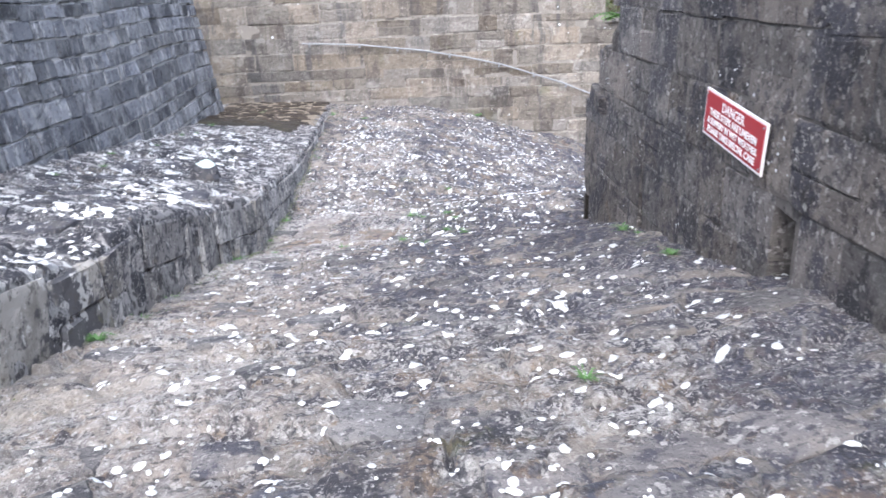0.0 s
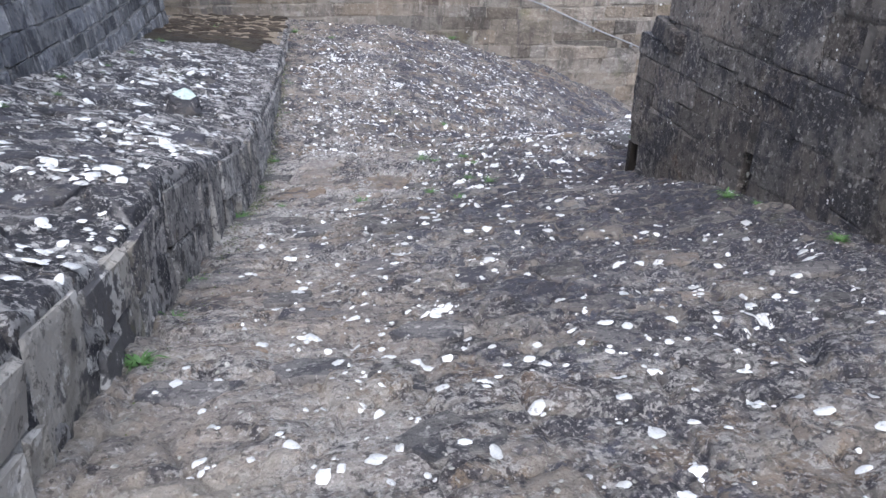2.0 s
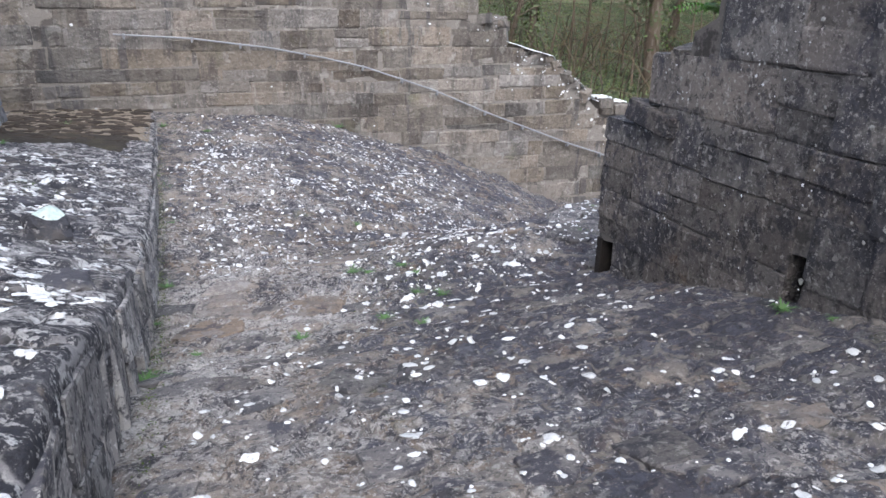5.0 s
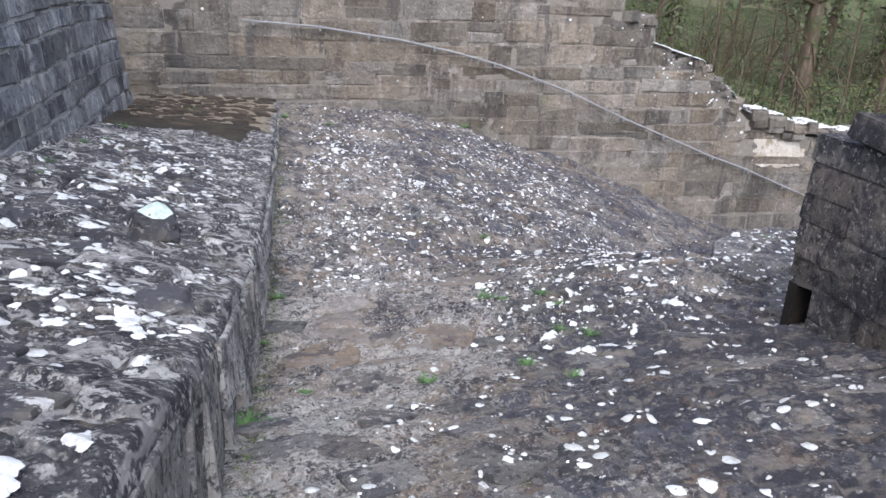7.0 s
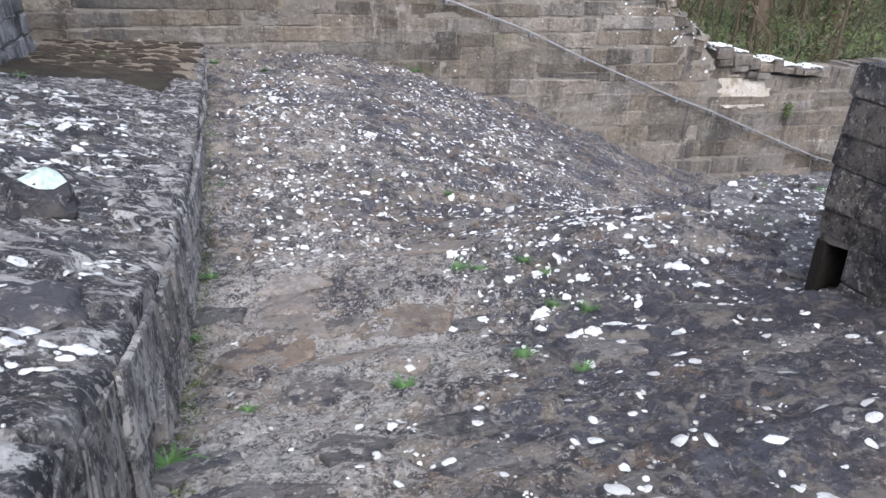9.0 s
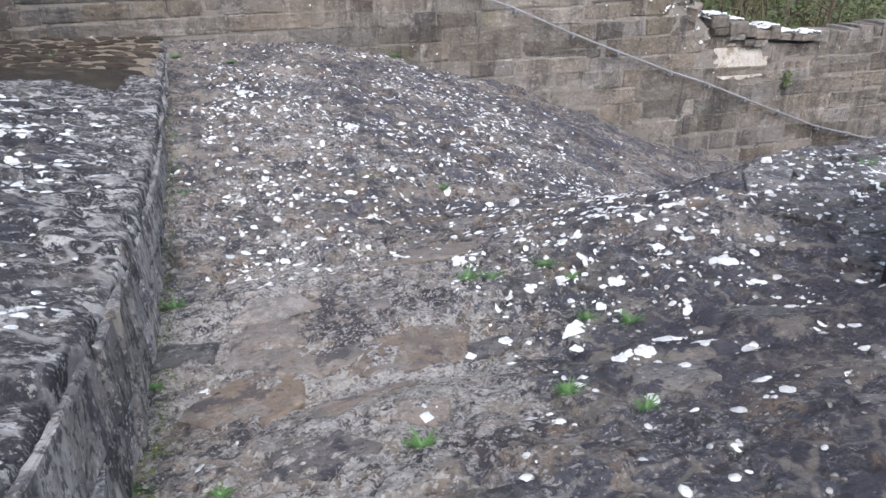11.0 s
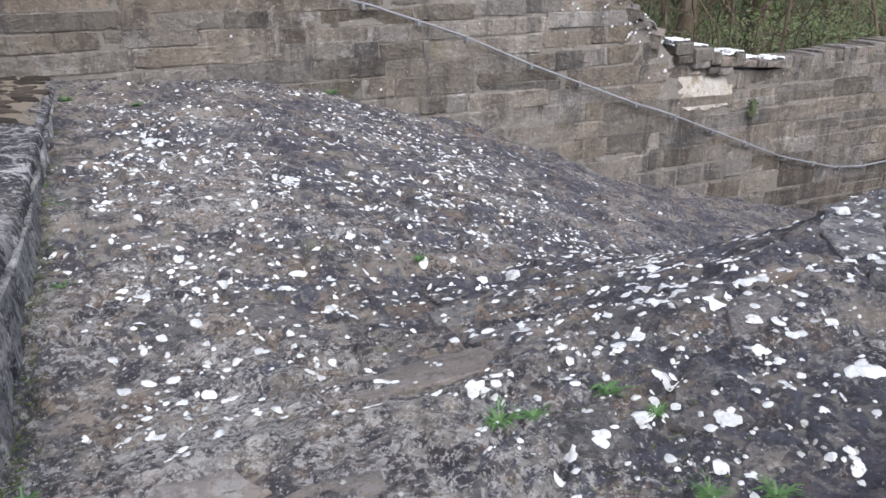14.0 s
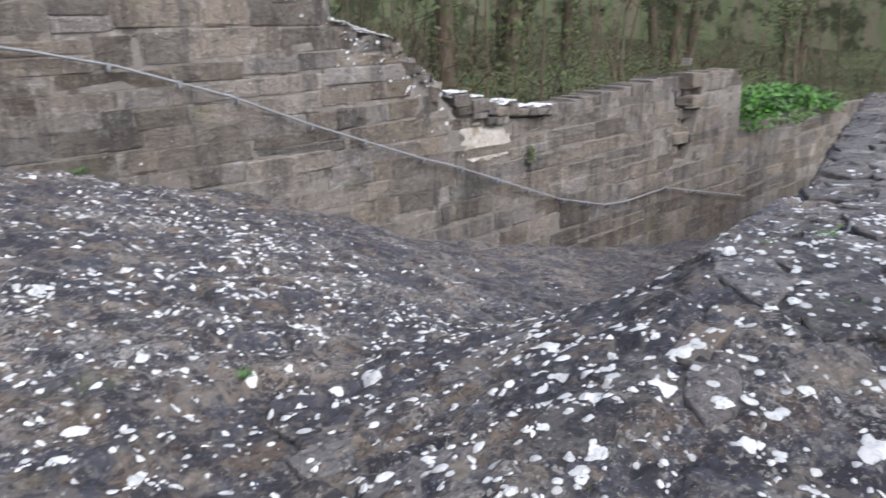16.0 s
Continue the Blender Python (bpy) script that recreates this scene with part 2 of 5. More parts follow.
m_lichen = material("white_crust_lichen", (0.63, 0.645, 0.65), [((0.50, 0.51, 0.49), 22.0, 0.5, 0.62, 0.6), ((0.36, 0.36, 0.35), 60.0, 0.56, 0.62, 0.5, 9), ((0.15, 0.145, 0.14), 34.0, 0.60, 0.65, 0.65, 9)],
                    rough=0.95, bump=((120, 0.6, 0.006),), random_value=0.22, per_island=True, spec=0.1)
m_grey_lichen = material("grey_crust_lichen", (0.33, 0.33, 0.31), [((0.17, 0.17, 0.155), 40.0, 0.46, 0.6, 0.8)], rough=0.95,
                         bump=((120, 0.6, 0.006),), random_value=0.35, per_island=True, spec=0.1)
m_render = material("bare_lime_render", (0.48, 0.44, 0.385), [((0.30, 0.24, 0.17), 3.0, 0.50, 0.60, 0.8, 9), ((0.62, 0.60, 0.56), 5.0, 0.53, 0.62, 0.7, 9), ((0.16, 0.14, 0.12), 9.0, 0.56, 0.62, 0.7, 9)], bump=((14, 0.9, 0.04),))
m_leaf = material("leaf", (0.065, 0.16, 0.03), rough=0.55, bump=(), random_value=0.45, random_warm=0.25, per_island=True, spec=0.4)
m_ivy = material("ivy_leaf", (0.074, 0.096, 0.036), rough=0.6, bump=(), random_value=0.45, random_warm=0.35, per_island=True, spec=0.4)
m_brown_leaf = material("dry_bramble", (0.085, 0.068, 0.044), rough=0.8, bump=(), random_value=0.5, random_warm=0.3, per_island=True)
m_moss = material("moss", (0.085, 0.12, 0.03), rough=0.9, bump=(), random_value=0.4, per_island=True)
m_bark = material("bark", (0.105, 0.08, 0.058), [((0.19, 0.16, 0.13), (12, 12, 2), 0.5, 0.65, 0.7), ((0.06, 0.09, 0.03), 2.0, 0.52, 0.66, 0.7)],
                  bump=((22, 0.8, 0.04),))
m_ground = material("woodland_ground", (0.030, 0.038, 0.016), [((0.10, 0.075, 0.045), 0.5, 0.48, 0.62, 0.8), ((0.04, 0.07, 0.02), 2.0, 0.5, 0.65, 0.7)],
                    bump=((3, 1.0, 0.2), (20, 0.8, 0.05)))
m_cable = material("grey_conduit", (0.25, 0.26, 0.275), [((0.17, 0.17, 0.17), 6.0, 0.5, 0.7, 0.5)], rough=0.5, bump=())
m_red = material("sign_red", (0.36, 0.025, 0.035), [((0.45, 0.12, 0.12), 9.0, 0.55, 0.75, 0.35)], rough=0.45, bump=(), spec=0.5)
m_white = material("sign_white", (0.80, 0.78, 0.78), [((0.6, 0.56, 0.55), 12.0, 0.52, 0.7, 0.4)], rough=0.5, bump=())
m_soil = material("damp_soil", (0.036, 0.031, 0.026), [((0.06, 0.055, 0.035), 1.6, 0.5, 0.65, 0.7)], rough=0.7, bump=((25, 0.7, 0.02),))


# ---- shape helpers ----
def smooth(a, b, v):
    u = np.clip((np.asarray(v, float) - a) / (b - a), 0, 1)
    return u * u * (3 - 2 * u)


def hash2(i, j, k=0):
    v = np.sin(i * 127.1 + j * 311.7 + k * 74.7) * 43758.5453
    return v - np.floor(v)


def value_noise(x, y, k=0):
    xi, yi = np.floor(x), np.floor(y)
    u, v = smooth(0, 1, x - xi), smooth(0, 1, y - yi)
    a, b = hash2(xi, yi, k), hash2(xi + 1, yi, k)
    c, d = hash2(xi, yi + 1, k), hash2(xi + 1, yi + 1, k)
    return (a * (1 - u) + b * u) * (1 - v) + (c * (1 - u) + d * u) * v - 0.5


def cells(x, y, k=0):
    """Irregular stones: the nearest seed's own random value, and how far the point is from the joint."""
    xi, yi = np.floor(x), np.floor(y)
    d1 = np.full(np.shape(x), 9.0)
    d2 = np.full(np.shape(x), 9.0)
    r = np.zeros(np.shape(x))
    for di in (-1, 0, 1):
        for dj in (-1, 0, 1):
            ci, cj = xi + di, yi + dj
            d = np.hypot(ci + 0.15 + 0.7 * hash2(ci, cj, k) - x, cj + 0.15 + 0.7 * hash2(ci, cj, k + 1) - y)
            h = hash2(ci, cj, k + 2)
            near = d < d1
            d2 = np.where(near, d1, np.minimum(d2, d))
            r = np.where(near, h, r)
            d1 = np.minimum(d1, d)
    return r, d2 - d1


def floor_base(x, y):
    """The fall of the paved surface: down the steps to a brink, then a cross-slope that tilts to the open side and meets the far wall."""
    x, y = np.asarray(x, float), np.asarray(y, float)
    near = np.interp(y, [-6, 0, 3.3, 4.9, 6.5, 7.2, 8.0, 8.5, 8.8, 9.15, 9.9, 10.4, 11.2, 12.5], [1.1, 0.02, -0.49, -0.85, -1.16, -1.26, -1.52, -1.63, -1.69, -1.83, -1.82, -1.80, -1.85, -1.90])
    near = near + np.clip(x, -2.4, 2.1) * 0.06
    near = near + 0.13 * smooth(0.9, 1.9, x) * (1 - smooth(5.5, 8, y))
    near = near - 0.14 * smooth(10.4, 11.1, y) * (1 - smooth(11.4, 12.2, y)) * (1 - smooth(-0.5, 0.5, x))
    plateau = -1.66 - 0.035 * np.clip(x - 3, 0, 20)
    side = smooth(2.0, 2.8, x)
    near = near * (1 - side) + plateau * side
    at_wall = np.interp(x, [-2.4, -1, 0.2, 1.2, 2.4, 3.6, 5.1, 6, 7.7, 10.7, 12.5, 18.5, 26], [-1.47, -1.57, -1.66, -1.88, -2.24, -2.56, -3.12, -3.62, -4.12, -4.92, -5.3, -6.2, -6.8])
    at_foot = np.interp(x, [-2.4, -0.3, 0.65, 1.85, 3.5, 5.1, 6, 7.7, 10.7, 12.5, 18.5, 26], [-1.88, -2.03, -2.22, -2.46, -2.97, -3.46, -3.85, -4.15, -4.92, -5.3, -6.2, -6.8])
    v = np.clip((y - 12.4) / 6.3, 0, 1)
    far = at_foot * (1 - v) + at_wall * v
    brink = np.interp(x, [0, 1.2, 2, 2.75, 4, 5.6, 11, 20], [10.45, 10.6, 10.85, 11.1, 11.45, 11.7, 13.4, 16.2])
    u = np.clip((y - brink) / np.interp(x, [0, 1.2, 2, 3.5, 6, 9], [1.7, 2.0, 2.1, 1.8, 1.9, 2.0]), 0, 1)
    steep = smooth(2.4, 3.6, x)
    g = (0.9 * u + 0.1 * u * u * (3 - 2 * u)) * (1 - steep) + (1 - (1 - u) ** 2) * steep
    return near * (1 - g) + far * g


def floor_z(x, y):
    x, y = np.asarray(x, float), np.asarray(y, float)
    wx = x + 0.25 * value_noise(x * 2.1, y * 2.1, 5)
    wy = y + 0.25 * value_noise(x * 2.1, y * 2.1, 6)
    r, edge = cells(wx * 2.3, wy * 2.9, 11)
    r2, edge2 = cells(wx * 6.1, wy * 7.3, 23)
    amount = 0.55 + 0.9 * (value_noise(x * 0.5, y * 0.5, 9) + 0.5) + 0.8 * smooth(2, 4, x)
    h = amount * (0.055 * (r - 0.5) * smooth(0, 0.14, edge) + 0.035 * (smooth(0, 0.12, edge) - 1)) + 0.026 * (r2 - 0.5) * smooth(0, 0.22, edge2) + 0.014 * (smooth(0, 0.18, edge2) - 1)
    h = h + 0.07 * value_noise(x * 0.9, y * 0.9, 3) + 0.03 * value_noise(x * 9, y * 9, 4) + 0.018 * value_noise(x * 21, y * 21, 8)
    return floor_base(x, y) + h


def ledge_base(x, y):
    x, y = np.asarray(x, float), np.asarray(y, float)
    edge = np.interp(y, [-6, 2, 4.7, 6.0, 7.0, 8.7, 10.7, 12.6, 14.5, 17.0, 19], [1.5, 0.18, -0.36, -0.44, -0.72, -1.12, -1.40, -1.56, -1.56, -1.50, -1.46])
    wall = np.interp(y, [-6, 2, 5, 8, 10, 12, 17, 19], [1.6, 0.35, -0.12, -0.5, -0.76, -1.02, -1.40, -1.42])
    u = np.clip((-2.3 - x) / 2.3, 0, 1)
    return edge * (1 - u) + wall * u


def ledge_z(x, y):
    x, y = np.asarray(x, float), np.asarray(y, float)
    wx = x + 0.3 * value_noise(x * 1.9, y * 1.9, 15)
    wy = y + 0.3 * value_noise(x * 1.9, y * 1.9, 16)
    r, edge = cells(wx * 1.9, wy * 2.2, 31)
    calm = 1 - 0.75 * smooth(12.5, 15, y)
    h = calm * (0.075 * (r - 0.4) * smooth(0, 0.12, edge) + 0.04 * (smooth(0, 0.12, edge) - 1) + 0.035 * value_noise(x * 7, y * 7, 17)) + 0.06 * value_noise(x, y, 18) + 0.02 * value_noise(x * 19, y * 19, 19)
    h = h - 0.012 * smooth(-2.36, -2.30, x)
    return ledge_base(x, y) + h


def ledge_edge(y):
    """Where the ledge's front edge runs."""
    return np.interp(y, [-6, 5, 10, 19], [-2.38, -2.37, -2.22, -2.20])


def ledge_warp(x, y):
    return x + (ledge_edge(y) + 2.30) * smooth(-3.4, -2.3, x) + 0.03 * value_noise(y * 3.1, x * 0, 51) * smooth(-2.6, -2.3, x)


def mesh_object(name, verts, faces, mat, parent=None, shade=True):
    me = bpy.data.meshes.new(name)
    me.from_pydata(verts, [], faces)
    me.materials.append(mat)
    if shade:
        me.polygons.foreach_set("use_smooth", [True] * len(me.polygons))
    ob = new(name, me)
    ob.parent = parent
    return ob


def part(name, bm, mat, parent, label=""):
    me = bpy.data.meshes.new(name)
    bm.to_mesh(me)
    bm.free()
    me.materials.append(mat)
    ob = new(name, me)
    ob.parent = parent
    if label:
        tagged(ob, label)
    return ob


def sheet(name, xs, ys, height, mat, warp=None):
    X, Y = np.meshgrid(xs, ys)
    Z = height(X, Y)
    if warp:
        X = warp(X, Y)
    nx, ny = len(xs), len(ys)
    verts = np.stack([X, Y, Z], -1).reshape(-1, 3).tolist()
    faces = [(j * nx + i, j * nx + i + 1, (j + 1) * nx + i + 1, (j + 1) * nx + i) for j in range(ny - 1) for i in range(nx - 1)]
    return mesh_object(name, verts, faces, mat)


def box(bm, lo, hi, bevel=0.0):
    made = bmesh.ops.create_cube(bm, size=1.0)["verts"]
    for v in made:
        v.co = Vector([lo[i] + (v.co[i] + 0.5) * (hi[i] - lo[i]) for i in range(3)])
    if bevel:
        edges = {e for v in made for e in v.link_edges}
        bmesh.ops.bevel(bm, geom=list(edges), offset=bevel, segments=2, affect="EDGES")


def block_mesh(name, seed, mat, pull=0.10, rough=0.10):
    """One dressed stone of unit size, its face towards -y, with a worn arris and an uneven face."""
    r = np.random.default_rng(seed)
    n = 4
    pos = [-0.5, -0.43, 0.43, 0.5]
    verts, faces = [], []
    for j in range(n):
        for i in range(n):
            rim = i in (0, 3) or j in (0, 3)
            corner = i in (0, 3) and j in (0, 3)
            d = -0.5 + (pull if rim else 0) + (0.06 if corner else 0) + r.uniform(-rough, rough) * (0.4 if rim else 1)
            verts.append((pos[i] + r.uniform(-0.026, 0.026), d, pos[j] + r.uniform(-0.045, 0.045)))
    for j in range(n - 1):
        for i in range(n - 1):
            a = j * n + i
            faces.append((a, a + 1, a + n + 1, a + n))
    ring = [0, 1, 2, 3, 7, 11, 15, 14, 13, 12, 8, 4]
    start = len(verts)
    for k in ring:
        verts.append((verts[k][0], 0.5, verts[k][2]))
    for q in range(12):
        w = (q + 1) % 12
        faces.append((ring[w], ring[q], start + q, start + w))
    faces.append(tuple(start + q for q in range(12)))
    me = bpy.data.meshes.new(name)
    me.from_pydata(verts, [], faces)
    me.materials.append(mat)
    return me


def stone_row(start, end, mean, r, low=0.6, high=1.5):
    """Cuts a course into stones: pairs of start and end."""
    cuts = [start]
    while cuts[-1] < end - mean * 0.5:
        cuts.append(min(end, cuts[-1] + mean * r.uniform(low, high)))
    if end - cuts[-1] > 0.02:
        cuts[-1] = end
    return list(zip(cuts[:-1], cuts[1:]))


def lay(meshes, parent, name, place, size, turn, r, tilt=0.6, back=0):
    ob = new(name, meshes[r.integers(len(meshes))])
    ob.matrix_basis = pose(*place, back + r.uniform(-tilt, tilt), r.uniform(-tilt, tilt), turn + r.uniform(-tilt, tilt)) @ Matrix.Diagonal((*size, 1))
    ob.parent = parent
    return ob


# ---- structure: paved surface, ledge, walls, ground ----
xs = np.concatenate([np.arange(-2.6, 2.2, 0.03), np.arange(2.2, 5.0, 0.05), np.arange(5.0, 20.1, 0.14)])
ys = np.concatenate([np.arange(-6, 1.5, 0.15), np.arange(1.5, 2.5, 0.05), np.arange(2.5, 12.5, 0.03), np.arange(12.5, 14.0, 0.05), np.arange(14.0, 18.95, 0.08)])
floor = tagged(sheet("floor", xs, ys, floor_z, m_floor), "worn rubble paving spotted with white lichen, sloping down", "floor", kind="structure")
FX, FY = np.meshgrid(xs, ys)
slate_zone = 1.0 * smooth(-0.7, 0.5, FX + 0.8 * value_noise(FX, FY, 91)) * smooth(2.2, 5.2, FY + 1.9 * smooth(0.5, 1.3, FX) + 0.9 * value_noise(FX * 1.2, FY * 1.2, 92)) * (1 - 0.6 * smooth(9.0, 10.6, FY)) + 0.7 * value_noise(FX * 1.3, FY * 1.5, 99) + 0.45 * smooth(0.9, 1.6, FX) * (1 - smooth(6.5, 8.0, FY)) - 0.5 * (1 - smooth(-1.6, -0.6, FX)) * (1 - smooth(10.5, 12, FY)) - 0.15
pale_zone = 0.45 * (1 - smooth(0.2, 1.1, FX + 0.6 * value_noise(FX * 1.1, FY * 1.1, 95))) * (1 - smooth(4.2, 6.4, FY + value_noise(FX * 1.5, FY * 1.5, 93))) + 0.9 * (1 - smooth(-1.5, -0.5, FX + 0.7 * value_noise(FX * 1.3, FY * 1.3, 94))) * (1 - smooth(10.3, 11.2, FY)) - 0.35
crust_zone = -0.03 - 0.14 * smooth(10.2, 12.2, FY + value_noise(FX * 1.2, FY * 1.2, 97)) - 0.25 * slate_zone * smooth(5.0, 7.0, FY) + 0.45 * value_noise(FX * 1.6, FY * 1.6, 98)
for zone_name, zone_values in (("slate_zone", slate_zone), ("pale_zone", pale_zone), ("crust_zone", crust_zone)):
    floor.data.attributes.new(zone_name, "FLOAT", "POINT").data.foreach_set("value", zone_values.ravel().astype(np.float32))
LEDGE_XS = np.concatenate([np.arange(-5.2, -2.42, 0.035), [-2.40, -2.37, -2.34, -2.32, -2.30]])
LEDGE_YS = np.concatenate([np.arange(-6, 2, 0.15), np.arange(2, 14, 0.035), np.arange(14, 18.95, 0.06)])
LX, LY = np.meshgrid(LEDGE_XS, LEDGE_YS)
LEDGE_Z = ledge_z(LX, LY)
LX = ledge_warp(LX, LY)
# the front rounds over the edge and runs down below the paving
cols_x, cols_y, cols_z = [LX], [LY], [LEDGE_Z]
for dx, dz in ((0.012, -0.006), (0.022, -0.022), (0.030, -0.05), (0.036, -0.10), (0.042, -0.16), (0.048, -0.24), (0.054, -0.33), (0.060, -0.42), (0.064, -0.52), (0.070, -0.64), (0.078, -0.8)):
    yy = LEDGE_YS[:, None]
    rough = 0.05 * value_noise(yy * 1.9, dz * 3 + 0 * yy, 52) + 0.04 * value_noise(yy * 7, dz * 9 + 0 * yy, 53)
    cols_x.append(LX[:, -1:] + dx + rough * min(1, -dz * 6))
    cols_y.append(yy)
    cols_z.append(LEDGE_Z[:, -1:] + dz)
LX, LY, LZ = np.hstack(cols_x), np.hstack(cols_y), np.hstack(cols_z)
n_across = LX.shape[1]
ledge = tagged(mesh_object("ledge", np.stack([LX, LY, LZ], -1).reshape(-1, 3).tolist(),
                           [(j * n_across + i, j * n_across + i + 1, (j + 1) * n_across + i + 1, (j + 1) * n_across + i) for j in range(len(LEDGE_YS) - 1) for i in range(n_across - 1)], m_ledge),
               "raised rubble and mortar ledge crusted with white lichen", "ledge", kind="structure")


ledge.data.attributes.new("limed", "FLOAT", "POINT").data.foreach_set("value", (0.85 * (1 - smooth(3.7, 5.0, LY + 0.8 * value_noise(LX * 1.5, LY * 1.5, 96))) - 0.1).ravel().astype(np.float32))


def ground_z(x, y):
    beyond = -2.75 + 0.085 * np.clip(y - 19.5, 0, 60) - 0.1 * np.clip(x - 10, 0, 20) + 0.5 * value_noise(x * 0.2, y * 0.2, 40) + 0.25 * value_noise(x * 0.7, y * 0.7, 41)
    return np.where(y > 19.3, beyond, -7.5)


gx = np.concatenate([[-600, -200, -80, -40], np.arange(-25, 70, 1.0), [90, 140, 250, 600]])
gy = np.concatenate([[-600, -200, -60, -20, 0, 10, 17, 19.25, 19.35], np.arange(20, 80, 1.0), [95, 140, 250, 600]])
tagged(sheet("ground", gx, gy, ground_z, m_ground), "woodland ground with ivy and leaf litter", "ground", kind="structure")

WALL_Y = 18.73
TOP_X = [-9, 4.5, 4.52, 5.2, 5.25, 5.8, 6.4, 6.8, 7.25, 7.65, 8.6, 10.4, 11.9, 13.8, 15.5, 17.9, 18.2, 18.25, 25, 40]
TOP_Z = [1.8, 1.8, 0.32, 0.24, -0.24, -0.40, -0.56, -0.92, -1.25, -1.60, -1.90, -2.05, -1.95, -1.82, -1.74, -1.80, -1.9, -3.0, -3.15, -3.5]


def wall_top(x):
    return float(np.interp(x, TOP_X, TOP_Z))


def core(name, mat, outline, axis, at, thick, label, category="wall"):
    """A wall's body: an outline of (along, z) pairs pushed to a thickness."""
    bm = bmesh.new()
    def put(a, z, d):
        return bm.verts.new((a, at + d, z) if axis == "x" else (at + d, a, z))
    f = [put(a, z, 0) for a, z in outline]
    b = [put(a, z, thick) for a, z in outline]
    bm.faces.new(f)
    bm.faces.new(list(reversed(b)))
    for i in range(len(f)):
        j = (i + 1) % len(f)
        bm.faces.new((f[i], b[i], b[j], f[j]))
    bmesh.ops.recalc_face_normals(bm, faces=bm.faces[:])
    bmesh.ops.triangulate(bm, faces=bm.faces[:])
    me = bpy.data.meshes.new(name)
    bm.to_mesh(me)
    bm.free()
    me.materials.append(mat)
    return tagged(new(name, me), label, category, kind="structure")


NOTCH = (14.9, 16.1, -3.75)
far_outline = [(-9, -8)] + [(x, z - 0.10) for x, z in zip(TOP_X, TOP_Z) if x < NOTCH[0]]
far_outline += [(NOTCH[0], -1.85), (NOTCH[0] + 0.02, NOTCH[2]), (15.6, NOTCH[2] + 0.05), (NOTCH[1], -2.5), (NOTCH[1] + 0.02, -1.85)]
far_outline += [(x, z - 0.10) for x, z in zip(TOP_X, TOP_Z) if x > NOTCH[1]] + [(40, -8)]
wall_far = core("wall_far", m_ashlar_mortar, far_outline, "x", WALL_Y - 0.014, 0.62, "ruined sandstone wall in coursed squared blocks")
RTOP_Y = [-6, 5.5, 5.52, 7.3, 7.32, 7.68, 7.7, 7.95, 7.97, 8.25, 8.27, 8.6, 9.02]
RTOP_Z = [2.4, 2.4, 2.0, 2.0, 1.35, 1.3, 0.86, 0.74, 0.56, 0.5, 0.02, -0.08, -0.32]
wall_right = core("wall_right", m_dark_mortar, [(-6, -3)] + list(zip(RTOP_Y, [z - 0.03 for z in RTOP_Z])) + [(9.02, -3), (8.98, -3), (8.98, -1.30), (8.74, -1.26), (8.74, -3), (6.64, -3), (6.64, -0.62), (6.46, -0.60), (6.46, -3), (3.95, -3), (3.95, 0.04), (3.68, 0.02), (3.68, -3)], "y", 1.924, 1.3, "dark stained wall of large rough stone blocks")
for v in wall_right.data.vertices:
    v.co.x += 0.016 * (v.co.y - 4)
wall_left = core("wall_left", m_pale_mortar, [(-6, -3), (-6, 3.2), (9, 3.2), (16.6, 2.6), (17.45, -3)], "y", -4.588, -0.8, "dark blue-grey slate wall with pale mortar joints")
for v in wall_left.data.vertices:
    v.co.x -= 0.12 * (v.co.z + 1.2)
wall_back = core("wall_back", m_dark_mortar, [(-5.4, -1), (-5.4, 3), (3.4, 3), (3.4, -1)], "x", -6.0, 0.5, "plain dark stone wall")


# ---- samplers of the built surfaces ----
def sampler(z, xs_, ys_):
    def at(x, y):
        x, y = np.asarray(x, float), np.asarray(y, float)
        i = np.clip(np.searchsorted(xs_, x) - 1, 0, len(xs_) - 2)
        j = np.clip(np.searchsorted(ys_, y) - 1, 0, len(ys_) - 2)
        u = np.clip((x - xs_[i]) / (xs_[i + 1] - xs_[i]), 0, 1)
        v = np.clip((y - ys_[j]) / (ys_[j + 1] - ys_[j]), 0, 1)
        return (z[j, i] * (1 - u) + z[j, i + 1] * u) * (1 - v) + (z[j + 1, i] * (1 - u) + z[j + 1, i + 1] * u) * v
    return at


floor_at = sampler(floor_z(*np.meshgrid(xs, ys)), xs, ys)
ledge_at = sampler(LEDGE_Z, LEDGE_XS, LEDGE_YS)


